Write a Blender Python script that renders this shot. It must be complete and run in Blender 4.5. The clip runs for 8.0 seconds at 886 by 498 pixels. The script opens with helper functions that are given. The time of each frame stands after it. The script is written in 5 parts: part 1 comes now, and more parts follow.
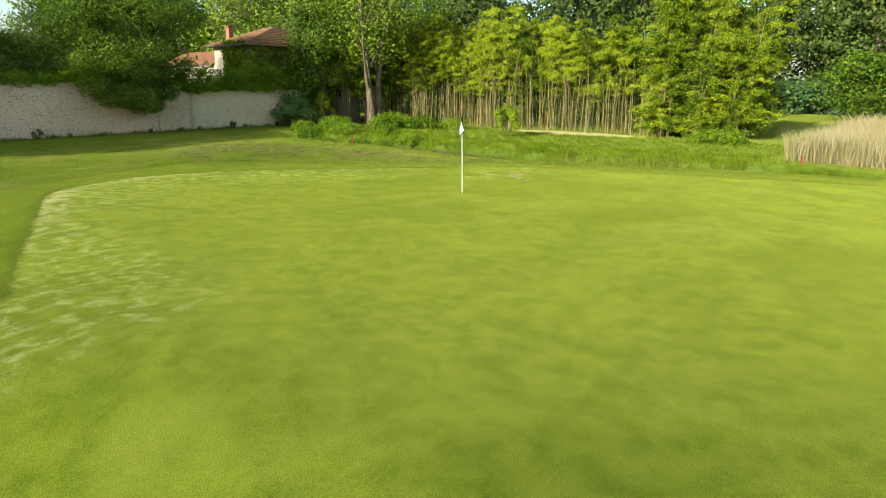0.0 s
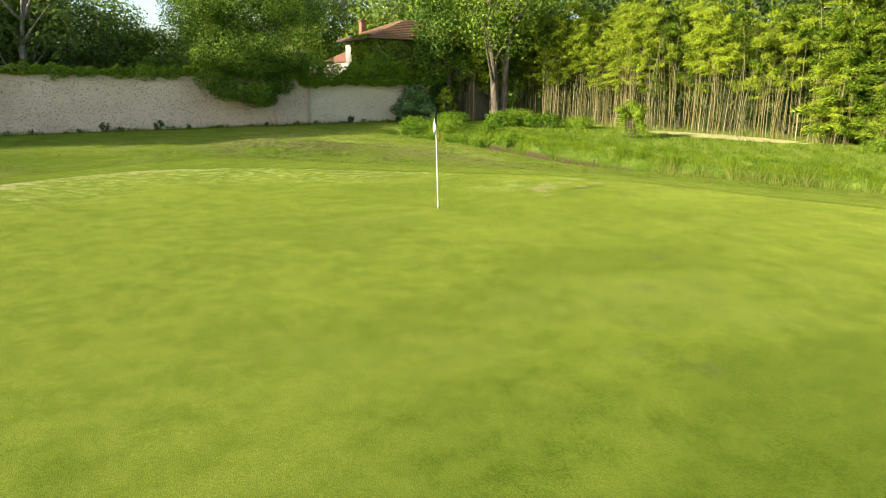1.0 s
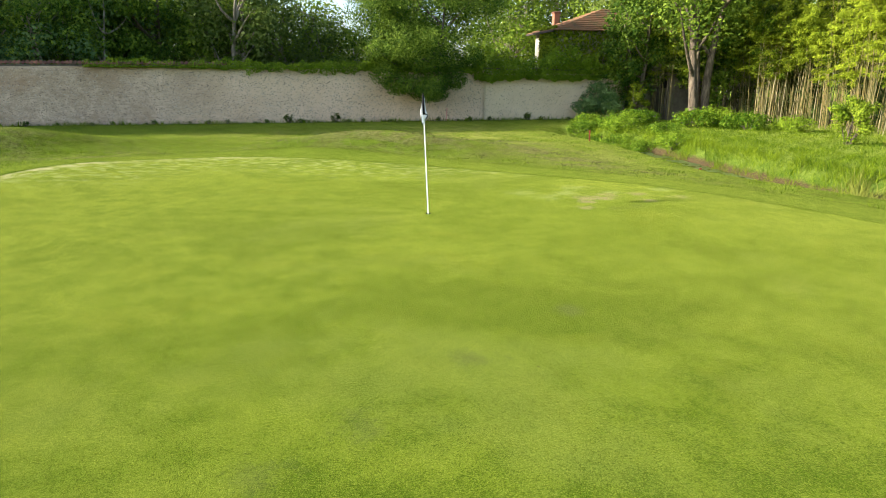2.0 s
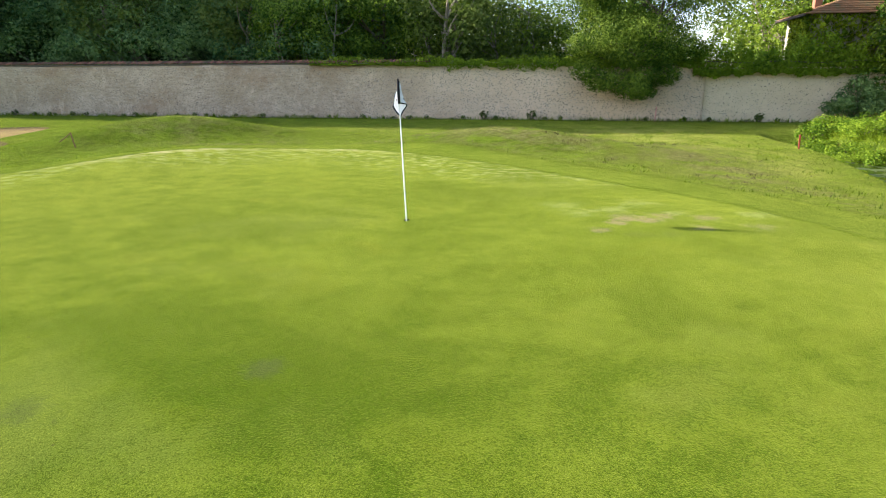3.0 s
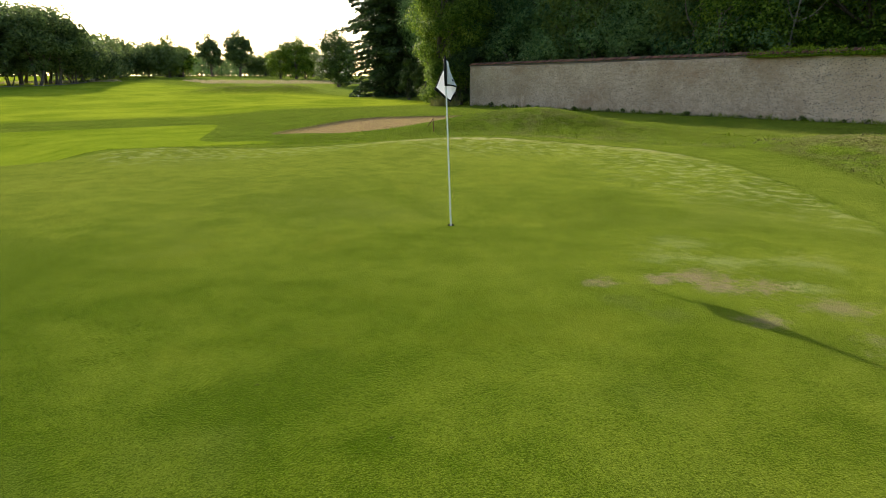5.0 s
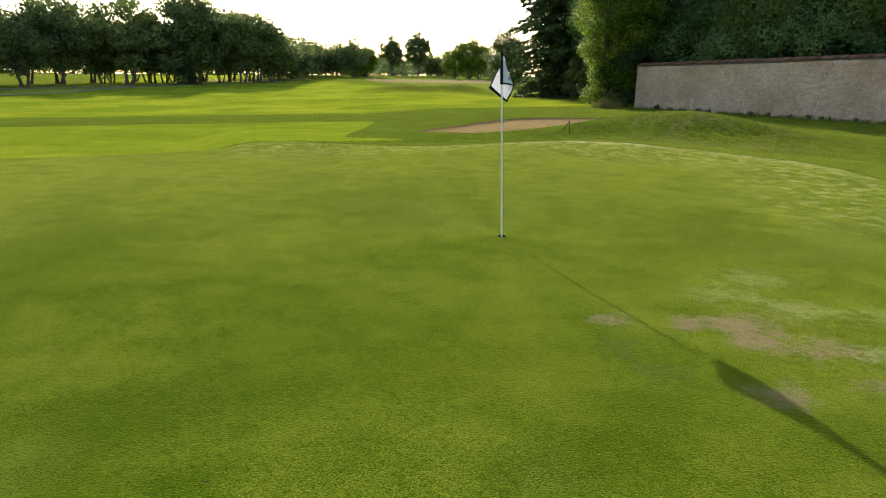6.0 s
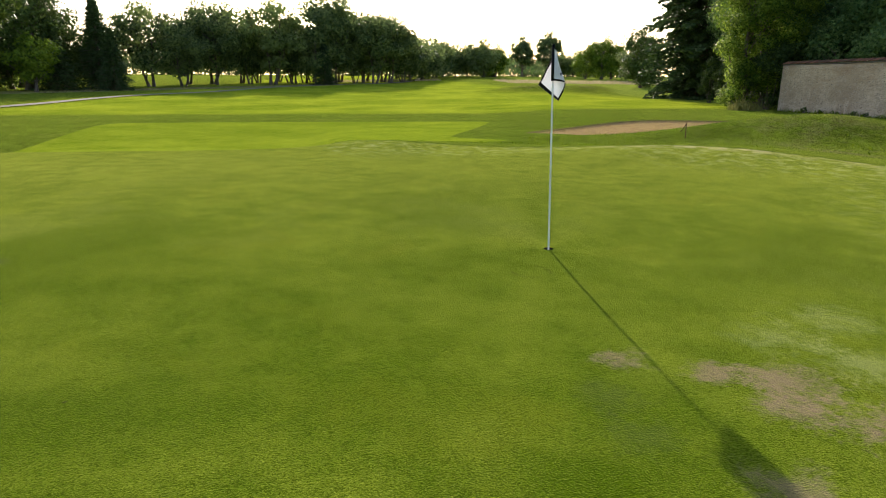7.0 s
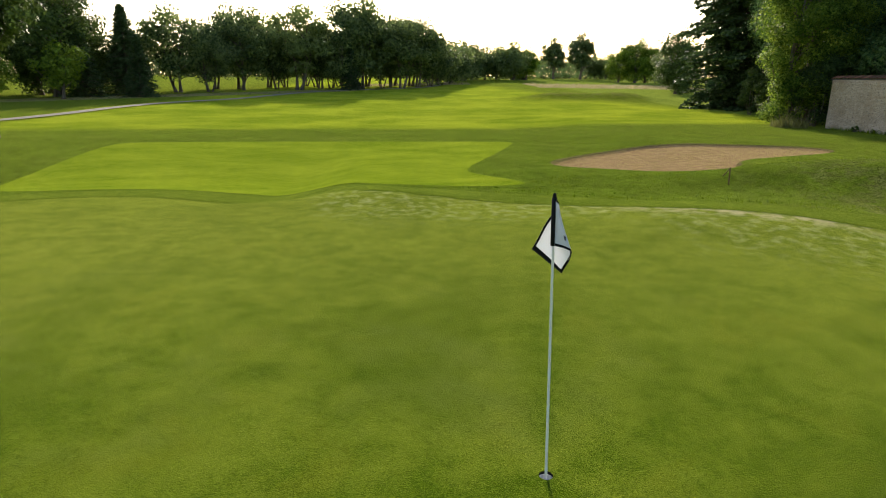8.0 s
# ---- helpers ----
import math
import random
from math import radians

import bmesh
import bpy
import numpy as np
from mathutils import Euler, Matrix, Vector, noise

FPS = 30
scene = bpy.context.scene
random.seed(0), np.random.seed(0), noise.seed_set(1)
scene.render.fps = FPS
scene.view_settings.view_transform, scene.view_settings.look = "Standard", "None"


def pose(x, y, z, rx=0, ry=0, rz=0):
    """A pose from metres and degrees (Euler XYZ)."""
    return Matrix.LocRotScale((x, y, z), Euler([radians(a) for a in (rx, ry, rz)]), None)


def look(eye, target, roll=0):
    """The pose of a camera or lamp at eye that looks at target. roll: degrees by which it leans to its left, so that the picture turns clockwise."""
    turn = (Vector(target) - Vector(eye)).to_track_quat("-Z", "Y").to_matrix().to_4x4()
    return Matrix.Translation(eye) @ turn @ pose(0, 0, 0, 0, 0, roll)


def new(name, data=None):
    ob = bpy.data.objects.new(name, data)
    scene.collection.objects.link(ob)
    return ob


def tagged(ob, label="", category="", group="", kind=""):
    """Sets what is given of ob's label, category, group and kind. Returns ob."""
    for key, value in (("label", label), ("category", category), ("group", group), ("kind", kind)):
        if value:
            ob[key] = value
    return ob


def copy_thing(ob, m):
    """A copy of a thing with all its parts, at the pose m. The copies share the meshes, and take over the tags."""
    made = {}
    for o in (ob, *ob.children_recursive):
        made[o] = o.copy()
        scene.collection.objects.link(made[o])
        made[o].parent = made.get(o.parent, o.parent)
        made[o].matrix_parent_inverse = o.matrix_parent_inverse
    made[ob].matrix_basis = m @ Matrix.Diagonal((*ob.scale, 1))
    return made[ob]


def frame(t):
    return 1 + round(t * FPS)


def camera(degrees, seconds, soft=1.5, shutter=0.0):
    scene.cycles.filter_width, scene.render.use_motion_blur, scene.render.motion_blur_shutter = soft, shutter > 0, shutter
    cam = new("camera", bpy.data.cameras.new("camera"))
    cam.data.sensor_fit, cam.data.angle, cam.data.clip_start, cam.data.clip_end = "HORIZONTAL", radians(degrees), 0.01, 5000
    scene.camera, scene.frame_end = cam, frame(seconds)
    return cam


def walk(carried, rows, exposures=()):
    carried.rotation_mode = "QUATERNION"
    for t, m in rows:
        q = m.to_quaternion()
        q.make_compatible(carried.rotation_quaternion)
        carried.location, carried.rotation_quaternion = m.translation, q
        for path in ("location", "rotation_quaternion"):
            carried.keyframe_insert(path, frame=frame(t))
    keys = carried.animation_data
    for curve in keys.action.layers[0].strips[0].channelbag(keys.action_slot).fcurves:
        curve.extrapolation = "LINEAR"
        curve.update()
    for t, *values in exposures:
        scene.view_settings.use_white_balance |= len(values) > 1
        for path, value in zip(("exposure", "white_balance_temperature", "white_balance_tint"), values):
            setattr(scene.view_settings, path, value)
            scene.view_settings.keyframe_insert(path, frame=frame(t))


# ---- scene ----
cam = camera(70.6, 8.0, soft=1.0)
PATH = [
    (0, (10.117, -14.454, 3.019), (8.962, -12.905, 2.506), 0.5),
    (0.5, (10.742, -11.042, 2.906), (9.367, -9.684, 2.388), 0.5),
    (1, (11.115, -7.921, 2.75), (9.553, -6.787, 2.228), 0.4),
    (1.5, (11.193, -5.124, 2.543), (9.452, -4.29, 2.02), 0.3),
    (3, (9.326, 2.229, 2.132), (7.425, 1.893, 1.608), -0.1),
    (3.5, (8.138, 4.005, 2.013), (6.344, 3.292, 1.491), -0.2),
    (4, (6.907, 5.267, 1.943), (5.291, 4.209, 1.421), -0.3),
    (4.5, (5.77, 6.065, 1.887), (4.39, 4.714, 1.367), -0.3),
    (5, (4.735, 6.499, 1.838), (3.618, 4.923, 1.319), -0.3),
    (6.5, (2.59, 6.673, 1.786), (2.133, 4.796, 1.27), 0.3),
    (7, (2.085, 6.377, 1.762), (1.809, 4.464, 1.246), 0.2),
    (7.5, (1.618, 5.613, 1.843), (1.427, 3.69, 1.325), 0.3),
    (7.6, (1.566, 5.362, 1.944), (1.372, 3.439, 1.428), 0.2),
    (7.7, (1.478, 5.095, 2.118), (1.288, 3.172, 1.604), 0.1),
    (7.8, (1.381, 4.766, 2.332), (1.192, 2.842, 1.819), 0.1),
    (7.9, (1.286, 4.415, 2.593), (1.099, 2.492, 2.079), 0.2),
    (8, (1.172, 4.015, 2.874), (0.988, 2.093, 2.354), 0.3),
]
EXPOSURES = [(0, 0.74, 6800, 0), (0.5, 0.89, 6750, 4), (1.5, 1.13, 6600, 7), (3.0, 1.36, 6320, 15), (3.5, 1.38, 6290, 17), (4.5, 0.97, 6600, 12), (5.0, 0.64, 6850, 11), (6.5, 0.74, 6850, 15), (7.5, 0.74, 6850, 14), (8, 0.62, 6900, 13)]
walk(cam, [(t, look(eye, target, roll)) for t, eye, target, roll in PATH], EXPOSURES)

# ---- world and sun ----
SUN_ELEVATION, SUN_AZIMUTH = radians(20.8), math.pi + 0.085
world = bpy.data.worlds.new("sky")
scene.world = world
world.use_nodes = True
wn = world.node_tree
sky = wn.nodes.new("ShaderNodeTexSky")
sky.sky_type, sky.sun_disc = "NISHITA", False
sky.sun_elevation, sky.sun_rotation = SUN_ELEVATION, SUN_AZIMUTH
sky.air_density, sky.dust_density, sky.ozone_density = 0.9, 1.8, 1.0
wn.links.new(sky.outputs[0], wn.nodes["Background"].inputs[0])
wn.nodes["Background"].inputs[1].default_value = 0.17
sun_data = bpy.data.lights.new("sun", "SUN")
sun_data.energy, sun_data.angle, sun_data.color = 5.0, radians(0.53), (1.0, 0.93, 0.80)
sun = new("sun", sun_data)
sun_way = Vector((math.sin(SUN_AZIMUTH) * math.cos(SUN_ELEVATION), math.cos(SUN_AZIMUTH) * math.cos(SUN_ELEVATION), math.sin(SUN_ELEVATION)))
sun.matrix_world = look(sun_way * 300, (0, 0, 0))

# ---- materials ----
class Nodes:
    """A small builder for node materials."""

    def __init__(self, name):
        self.material = bpy.data.materials.new(name)
        self.material.use_nodes = True
        self.tree = self.material.node_tree
        self.tree.nodes.clear()
        self.out = self.tree.nodes.new("ShaderNodeOutputMaterial")

    def add(self, kind, **values):
        node = self.tree.nodes.new(kind)
        for key, value in values.items():
            setattr(node, key, value)
        return node

    def put(self, socket, value):
        if isinstance(value, bpy.types.NodeSocket):
            self.tree.links.new(value, socket)
        else:
            socket.default_value = (*value, 1.0) if isinstance(value, tuple) and len(value) == 3 and socket.type == "RGBA" else value

    def place(self):
        return self.add("ShaderNodeNewGeometry").outputs["Position"]

    def scaled(self, vector, by):
        node = self.add("ShaderNodeVectorMath", operation="MULTIPLY")
        self.put(node.inputs[0], vector)
        node.inputs[1].default_value = by
        return node.outputs[0]

    def grain(self, scale, detail=3.0, rough=0.55, vector=None, warp=0.0):
        node = self.add("ShaderNodeTexNoise")
        self.put(node.inputs["Vector"], vector if vector is not None else self.place())
        node.inputs["Scale"].default_value, node.inputs["Detail"].default_value = scale, detail
        node.inputs["Roughness"].default_value, node.inputs["Distortion"].default_value = rough, warp
        return node.outputs["Fac"]

    def cells(self, scale, vector=None, feature="F1", output="Distance"):
        node = self.add("ShaderNodeTexVoronoi", feature=feature)
        self.put(node.inputs["Vector"], vector if vector is not None else self.place())
        node.inputs["Scale"].default_value = scale
        return node.outputs[output]

    def span(self, value, a, b, c=0.0, d=1.0):
        node = self.add("ShaderNodeMapRange", interpolation_type="SMOOTHSTEP")
        self.put(node.inputs[0], value)
        for n, v in enumerate((a, b, c, d)):
            node.inputs[n + 1].default_value = v
        return node.outputs[0]

    def sum(self, a, b, kind="ADD"):
        node = self.add("ShaderNodeMath", operation=kind)
        self.put(node.inputs[0], a)
        self.put(node.inputs[1], b)
        return node.outputs[0]

    def blend(self, by, a, b):
        node = self.add("ShaderNodeMix", data_type="RGBA")
        self.put(node.inputs[0], by)
        self.put(node.inputs[6], a)
        self.put(node.inputs[7], b)
        return node.outputs[2]

    def attribute(self, name):
        return self.add("ShaderNodeAttribute", attribute_name=name).outputs["Fac"]

    def relief(self, value, strength=0.3, distance=0.02):
        node = self.add("ShaderNodeBump")
        node.inputs["Strength"].default_value, node.inputs["Distance"].default_value = strength, distance
        self.put(node.inputs["Height"], value)
        return node.outputs[0]

    def surface(self, color, rough=0.7, metal=0.0, normal=None, specular=0.3, sheen=0.0):
        node = self.add("ShaderNodeBsdfPrincipled")
        self.put(node.inputs["Base Color"], color)
        self.put(node.inputs["Roughness"], rough)
        node.inputs["Metallic"].default_value = metal
        node.inputs["Specular IOR Level"].default_value = specular
        if normal is not None:
            self.put(node.inputs["Normal"], normal)
        if sheen:
            node.inputs["Sheen Weight"].default_value, node.inputs["Sheen Roughness"].default_value = sheen, 0.27
            node.inputs["Sheen Tint"].default_value = (0.82, 0.91, 0.16, 1.0)
        self.tree.links.new(node.outputs[0], self.out.inputs[0])
        return self.material

    def leaf(self, color, thin=0.35, rough=0.55):
        front = self.add("ShaderNodeBsdfPrincipled")
        self.put(front.inputs["Base Color"], color)
        front.inputs["Roughness"].default_value, front.inputs["Specular IOR Level"].default_value = rough, 0.1
        back = self.add("ShaderNodeBsdfTranslucent")
        self.put(back.inputs[0], color)
        mix = self.add("ShaderNodeMixShader")
        mix.inputs[0].default_value = thin
        self.tree.links.new(front.outputs[0], mix.inputs[1])
        self.tree.links.new(back.outputs[0], mix.inputs[2])
        self.tree.links.new(mix.outputs[0], self.out.inputs[0])
        return self.material

    def island(self):
        return self.add("ShaderNodeNewGeometry").outputs["Random Per Island"]

    def each(self):
        return self.add("ShaderNodeObjectInfo").outputs["Random"]


def leaf_material(name, dark, light, thin=0.35, spread=0.35):
    """Leaves that vary from leaf to leaf, from clump to clump and from plant to plant."""
    n = Nodes(name)
    by = n.sum(n.sum(n.sum(n.island(), 0.45, "MULTIPLY"), n.sum(n.grain(0.7, 2.0), 0.75, "MULTIPLY")), n.sum(n.each(), spread, "MULTIPLY"))
    return n.leaf(n.blend(n.span(by, 0.45, 1.05), dark, light), thin)


def bark_material(name, dark, light):
    n = Nodes(name)
    stretched = n.scaled(n.place(), (6.0, 6.0, 1.2))
    g = n.grain(1.6, 5.0, 0.65, stretched)
    return n.surface(n.blend(n.span(g, 0.35, 0.7), dark, light), 0.85, normal=n.relief(g, 0.6, 0.03))


def plain_material(name, color, rough=0.6, metal=0.0, scale=25.0, change=0.25):
    n = Nodes(name)
    g = n.grain(scale, 4.0)
    low = tuple(c * (1 - change) for c in color)
    return n.surface(n.blend(n.span(g, 0.3, 0.7), low, color), rough, metal, n.relief(g, 0.1, 0.005), 0.15)


def turf_material():
    n = Nodes("turf")
    green, fair, sand, wild = (n.attribute(a) for a in ("green_edge", "fairway_edge", "bunker_edge", "wild"))
    wide, broad, mid, fine, blade = n.grain(0.12, 2.0), n.grain(0.55, 3.0, 0.6), n.grain(2.6, 4.0, 0.6), n.grain(22.0, 3.0, 0.65), n.grain(95.0, 2.0, 0.7)
    edge = n.sum(green, n.sum(n.sum(n.grain(1.7, 3.0), -0.5), 0.35, "MULTIPLY"))
    # putting green: two tones of bent grass, mown and rolled
    drift = n.grain(0.30, 4.0, 0.62, n.scaled(n.place(), (1.0, 0.75, 1.0)), 0.5)
    tone = n.sum(n.sum(n.sum(broad, 0.40, "MULTIPLY"), n.sum(mid, 0.36, "MULTIPLY")), n.sum(n.sum(fine, 0.2, "MULTIPLY"), n.sum(blade, 0.26, "MULTIPLY")))
    bent = n.blend(n.span(tone, 0.48, 0.73), (0.035, 0.078, 0.002), (0.128, 0.174, 0.014))
    bent = n.blend(n.span(n.grain(0.9, 4.0, 0.6, n.place(), 0.6), 0.52, 0.70, 0.0, 0.5), bent, (0.116, 0.142, 0.010))
    bent = n.blend(n.span(drift, 0.49, 0.61, 0.0, 0.78), bent, (0.034, 0.074, 0.002))
    bent = n.blend(n.span(n.grain(0.22, 5.0, 0.66), 0.53, 0.68, 0.0, 0.5), bent, (0.135, 0.170, 0.030))
    bent = n.blend(n.sum(n.span(n.grain(60.0, 3.0, 0.75), 0.52, 0.64), 0.56, "MULTIPLY"), bent, (0.028, 0.054, 0.001))
    bent = n.blend(n.sum(n.span(n.grain(75.0, 3.0, 0.75), 0.55, 0.68), 0.48, "MULTIPLY"), bent, (0.25, 0.29, 0.050))
    # paler southwards: backlit brightness put into the colour, plus one worn patch
    bent = n.blend(n.sum(n.attribute("backlit_worn_turf"), n.span(mid, 0.3, 0.7, 0.25, 0.6), "MULTIPLY"), bent, (0.172, 0.205, 0.026))
    # a broad darker area round and north of the cup
    bent = n.blend(n.sum(n.attribute("darker_turf"), n.span(broad, 0.3, 0.65, 0.6, 0.2), "MULTIPLY"), bent, (0.058, 0.097, 0.002))
    speck = n.span(n.cells(165.0, output="Color"), 0.15, 0.85)
    bent = n.blend(speck, n.scaled(bent, (0.60, 0.65, 0.52)), n.scaled(bent, (1.36, 1.32, 1.42)))
    bent = n.blend(n.span(n.cells(1.3), 0.026, 0.012, 0.0, 0.8), bent, (0.03, 0.035, 0.012))
    # pale dry flecks in loose rows along the western and southern rim
    rows = n.grain(3.4, 3.0, 0.5, n.scaled(n.place(), (1.25, 1.0, 0.5)))
    spread = n.sum(n.span(green, -4.2, -1.0), n.span(n.sum(n.attribute("western"), n.sum(broad, 0.6, "MULTIPLY")), 0.40, 0.95), "MULTIPLY")
    flecks = n.sum(n.sum(n.span(rows, 0.44, 0.72), n.span(n.grain(12.0, 3.0, 0.7), 0.36, 0.60, 0.35, 1.0), "MULTIPLY"), spread, "MULTIPLY")
    bent = n.blend(n.sum(flecks, 0.62, "MULTIPLY"), bent, (0.36, 0.38, 0.17))
    bent = n.blend(n.sum(n.span(n.sum(green, n.sum(mid, 0.7, "MULTIPLY")), -0.45, 0.12), n.sum(n.attribute("sandy_rim"), n.span(n.grain(2.2, 4.0, 0.7), 0.40, 0.58, 0.0, 1.0), "MULTIPLY"), "MULTIPLY"), bent, (0.37, 0.325, 0.185))
    # worn and scarred spots in the turf
    earth, scuff, pale = (0.195, 0.142, 0.100), (0.048, 0.067, 0.022), (0.27, 0.30, 0.12)
    for x, y, r, paint, much in ((0.45, 2.92, 0.22, (0.19, 0.145, 0.095), 0.75), (0.0, 3.18, 0.22, earth, 0.7), (-0.38, 3.36, 0.36, earth, 0.85), (-0.18, 3.66, 0.30, earth, 0.8), (-0.52, 3.92, 0.34, earth, 0.85), (-0.46, 4.55, 0.36, earth, 0.65), (0.30, 4.34, 0.24, (0.19, 0.15, 0.095), 0.75), (0.05, 5.2, 0.34, (0.20, 0.17, 0.10), 0.5), (-0.9, 5.4, 0.4, pale, 0.4),
                                 (0.70, 3.40, 0.26, scuff, 0.35), (0.72, 3.86, 0.24, scuff, 0.35), (-1.10, 3.25, 0.42, pale, 0.4), (-0.82, 2.70, 0.42, pale, 0.35), (-0.80, 4.20, 0.30, pale, 0.4), (-1.7, 3.7, 0.5, pale, 0.3), (-1.5, 2.4, 0.5, pale, 0.3),
                                 (6.3, -1.0, 0.26, scuff, 0.6), (5.5, 0.27, 0.24, scuff, 0.75), (7.06, -2.06, 0.3, scuff, 0.45), (8.1, -2.5, 0.3, scuff, 0.55), (7.45, -2.75, 0.3, scuff, 0.45), (5.6, -5.3, 0.6, (0.09, 0.13, 0.015), 0.45)):
        off = n.add("ShaderNodeVectorMath", operation="DISTANCE")
        n.put(off.inputs[0], n.scaled(n.place(), (1.0, 1.0, 0.0)))
        off.inputs[1].default_value = (x, y, 0.0)
        near = n.span(n.sum(off.outputs["Value"], n.sum(n.sum(n.sum(n.grain(4.5, 4.0, 0.7), -0.5), r * 2.2 + 0.2, "MULTIPLY"), n.sum(n.sum(n.grain(26.0, 2.0, 0.7), -0.5), r * 1.3, "MULTIPLY"))), r, r * -0.1, 0.0, much)
        bent = n.blend(near, bent, paint)
    # the cut of an old cup, refilled
    off = n.add("ShaderNodeVectorMath", operation="DISTANCE")
    n.put(off.inputs[0], n.scaled(n.place(), (1.0, 1.0, 0.0)))
    off.inputs[1].default_value = (0.43, 0.83, 0.0)
    cut = n.sum(n.span(off.outputs["Value"], 0.165, 0.18), n.span(off.outputs["Value"], 0.205, 0.19), "MULTIPLY")
    bent = n.blend(n.sum(cut, n.span(n.grain(5.0, 2.0), 0.42, 0.55, 0.0, 0.75), "MULTIPLY"), bent, (0.018, 0.034, 0.004))
    # collar and rough
    thatch = n.span(n.sum(n.sum(n.grain(0.33, 3.0, 0.6), 0.75, "MULTIPLY"), n.sum(n.grain(7.0, 3.0, 0.7), 0.35, "MULTIPLY")), 0.56, 0.72)
    rough_tone = n.sum(n.sum(n.sum(mid, 0.35, "MULTIPLY"), n.sum(fine, 0.4, "MULTIPLY")), n.sum(broad, 0.35, "MULTIPLY"))
    rough = n.blend(n.span(rough_tone, 0.40, 0.68), (0.012, 0.042, 0.001), (0.098, 0.165, 0.010))
    rough = n.blend(n.sum(thatch, 0.26, "MULTIPLY"), rough, (0.160, 0.175, 0.030))
    rough = n.blend(n.sum(n.span(n.grain(13.0, 3.0, 0.7), 0.53, 0.66), 0.55, "MULTIPLY"), rough, (0.016, 0.032, 0.001))
    rough = n.blend(n.span(n.grain(4.5, 4.0, 0.72, n.scaled(n.place(), (1.0, 0.7, 1.0))), 0.48, 0.62, 0.0, 0.6), rough, (0.020, 0.048, 0.002))
    dry = n.sum(n.attribute("mound"), n.span(n.grain(1.0, 4.0, 0.72, n.scaled(n.place(), (1.0, 0.6, 1.0))), 0.41, 0.60), "MULTIPLY")
    hay = n.blend(n.span(n.sum(n.sum(fine, 0.6, "MULTIPLY"), n.sum(n.grain(9.0, 3.0, 0.7), 0.5, "MULTIPLY")), 0.48, 0.70), (0.026, 0.030, 0.009), (0.225, 0.205, 0.092))
    rough = n.blend(n.sum(n.attribute("parched"), n.span(n.grain(0.8, 4.0, 0.7, n.scaled(n.place(), (0.6, 1.2, 1.0))), 0.34, 0.62, 0.0, 0.75), "MULTIPLY"), rough, n.blend(fine, (0.130, 0.145, 0.022), (0.300, 0.285, 0.090)))
    rough = n.blend(n.sum(dry, 0.95, "MULTIPLY"), rough, hay)
    clod = n.span(n.cells(38.0, output="Color"), 0.15, 0.85)
    rough = n.blend(clod, n.scaled(rough, (0.45, 0.5, 0.4)), n.scaled(rough, (1.5, 1.45, 1.6)))
    collar = n.blend(n.span(rough_tone, 0.38, 0.7), (0.036, 0.078, 0.003), (0.112, 0.160, 0.014))
    around = n.blend(n.span(edge, 1.65, 1.85), collar, rough)
    # dark lines painted as the shading of the mower's step round the collar
    step = n.sum(n.span(edge, 1.55, 1.72), n.span(edge, 2.05, 1.85), "MULTIPLY")
    around = n.blend(n.sum(step, 0.4, "MULTIPLY"), around, (0.022, 0.046, 0.002))
    step = n.sum(n.span(edge, 0.0, 0.06), n.span(edge, 0.22, 0.12), "MULTIPLY")
    around = n.blend(n.sum(step, 0.45, "MULTIPLY"), around, (0.030, 0.058, 0.003))
    # fairway
    stripe = n.grain(0.5, 4.0, 0.62, n.scaled(n.place(), (0.6, 1.0, 1.0)))
    mown = n.blend(n.span(n.sum(n.sum(stripe, 0.5, "MULTIPLY"), n.sum(n.sum(fine, 0.25, "MULTIPLY"), n.sum(mid, 0.25, "MULTIPLY"))), 0.36, 0.66), (0.092, 0.162, 0.002), (0.212, 0.282, 0.014))
    far_mown = n.blend(n.span(n.sum(n.sum(wide, 0.6, "MULTIPLY"), n.sum(n.grain(0.5, 3.0, 0.6, n.scaled(n.place(), (0.6, 1.0, 1.0))), 0.45, "MULTIPLY")), 0.40, 0.66), (0.105, 0.175, 0.002), (0.235, 0.295, 0.014))
    around = n.blend(n.attribute("far_fairway"), around, far_mown)
    around = n.blend(n.span(n.sum(fair, n.sum(n.sum(mid, -0.5), 0.25, "MULTIPLY")), 0.06, -0.06), around, mown)
    around = n.blend(n.span(wild, 0.3, 0.7), around, n.blend(n.span(mid, 0.35, 0.65), (0.060, 0.110, 0.012), (0.135, 0.19, 0.03)))
    around = n.blend(n.span(n.sum(n.attribute("straw"), n.sum(n.sum(mid, -0.5), 0.5, "MULTIPLY")), 0.4, 0.6), around, n.blend(fine, (0.36, 0.29, 0.16), (0.55, 0.46, 0.29)))
    around = n.blend(n.span(n.sum(n.attribute("litter"), n.sum(n.sum(broad, -0.5), 0.9, "MULTIPLY")), 0.35, 0.65, 0.0, 0.8), around, n.blend(mid, (0.15, 0.115, 0.060), (0.34, 0.28, 0.155)))
    around = n.blend(n.span(n.sum(n.attribute("mud"), n.sum(n.sum(mid, -0.5), 0.5, "MULTIPLY")), 0.45, 0.65), around, n.blend(fine, (0.040, 0.026, 0.015), (0.115, 0.078, 0.046)))
    color = n.blend(n.span(edge, -0.05, 0.05), bent, around)
    grit = n.sum(n.sum(n.grain(40.0, 3.0, 0.7), 0.5, "MULTIPLY"), n.sum(mid, 0.5, "MULTIPLY"))
    sandy = n.blend(n.span(grit, 0.35, 0.68), (0.215, 0.128, 0.076), (0.375, 0.240, 0.150))
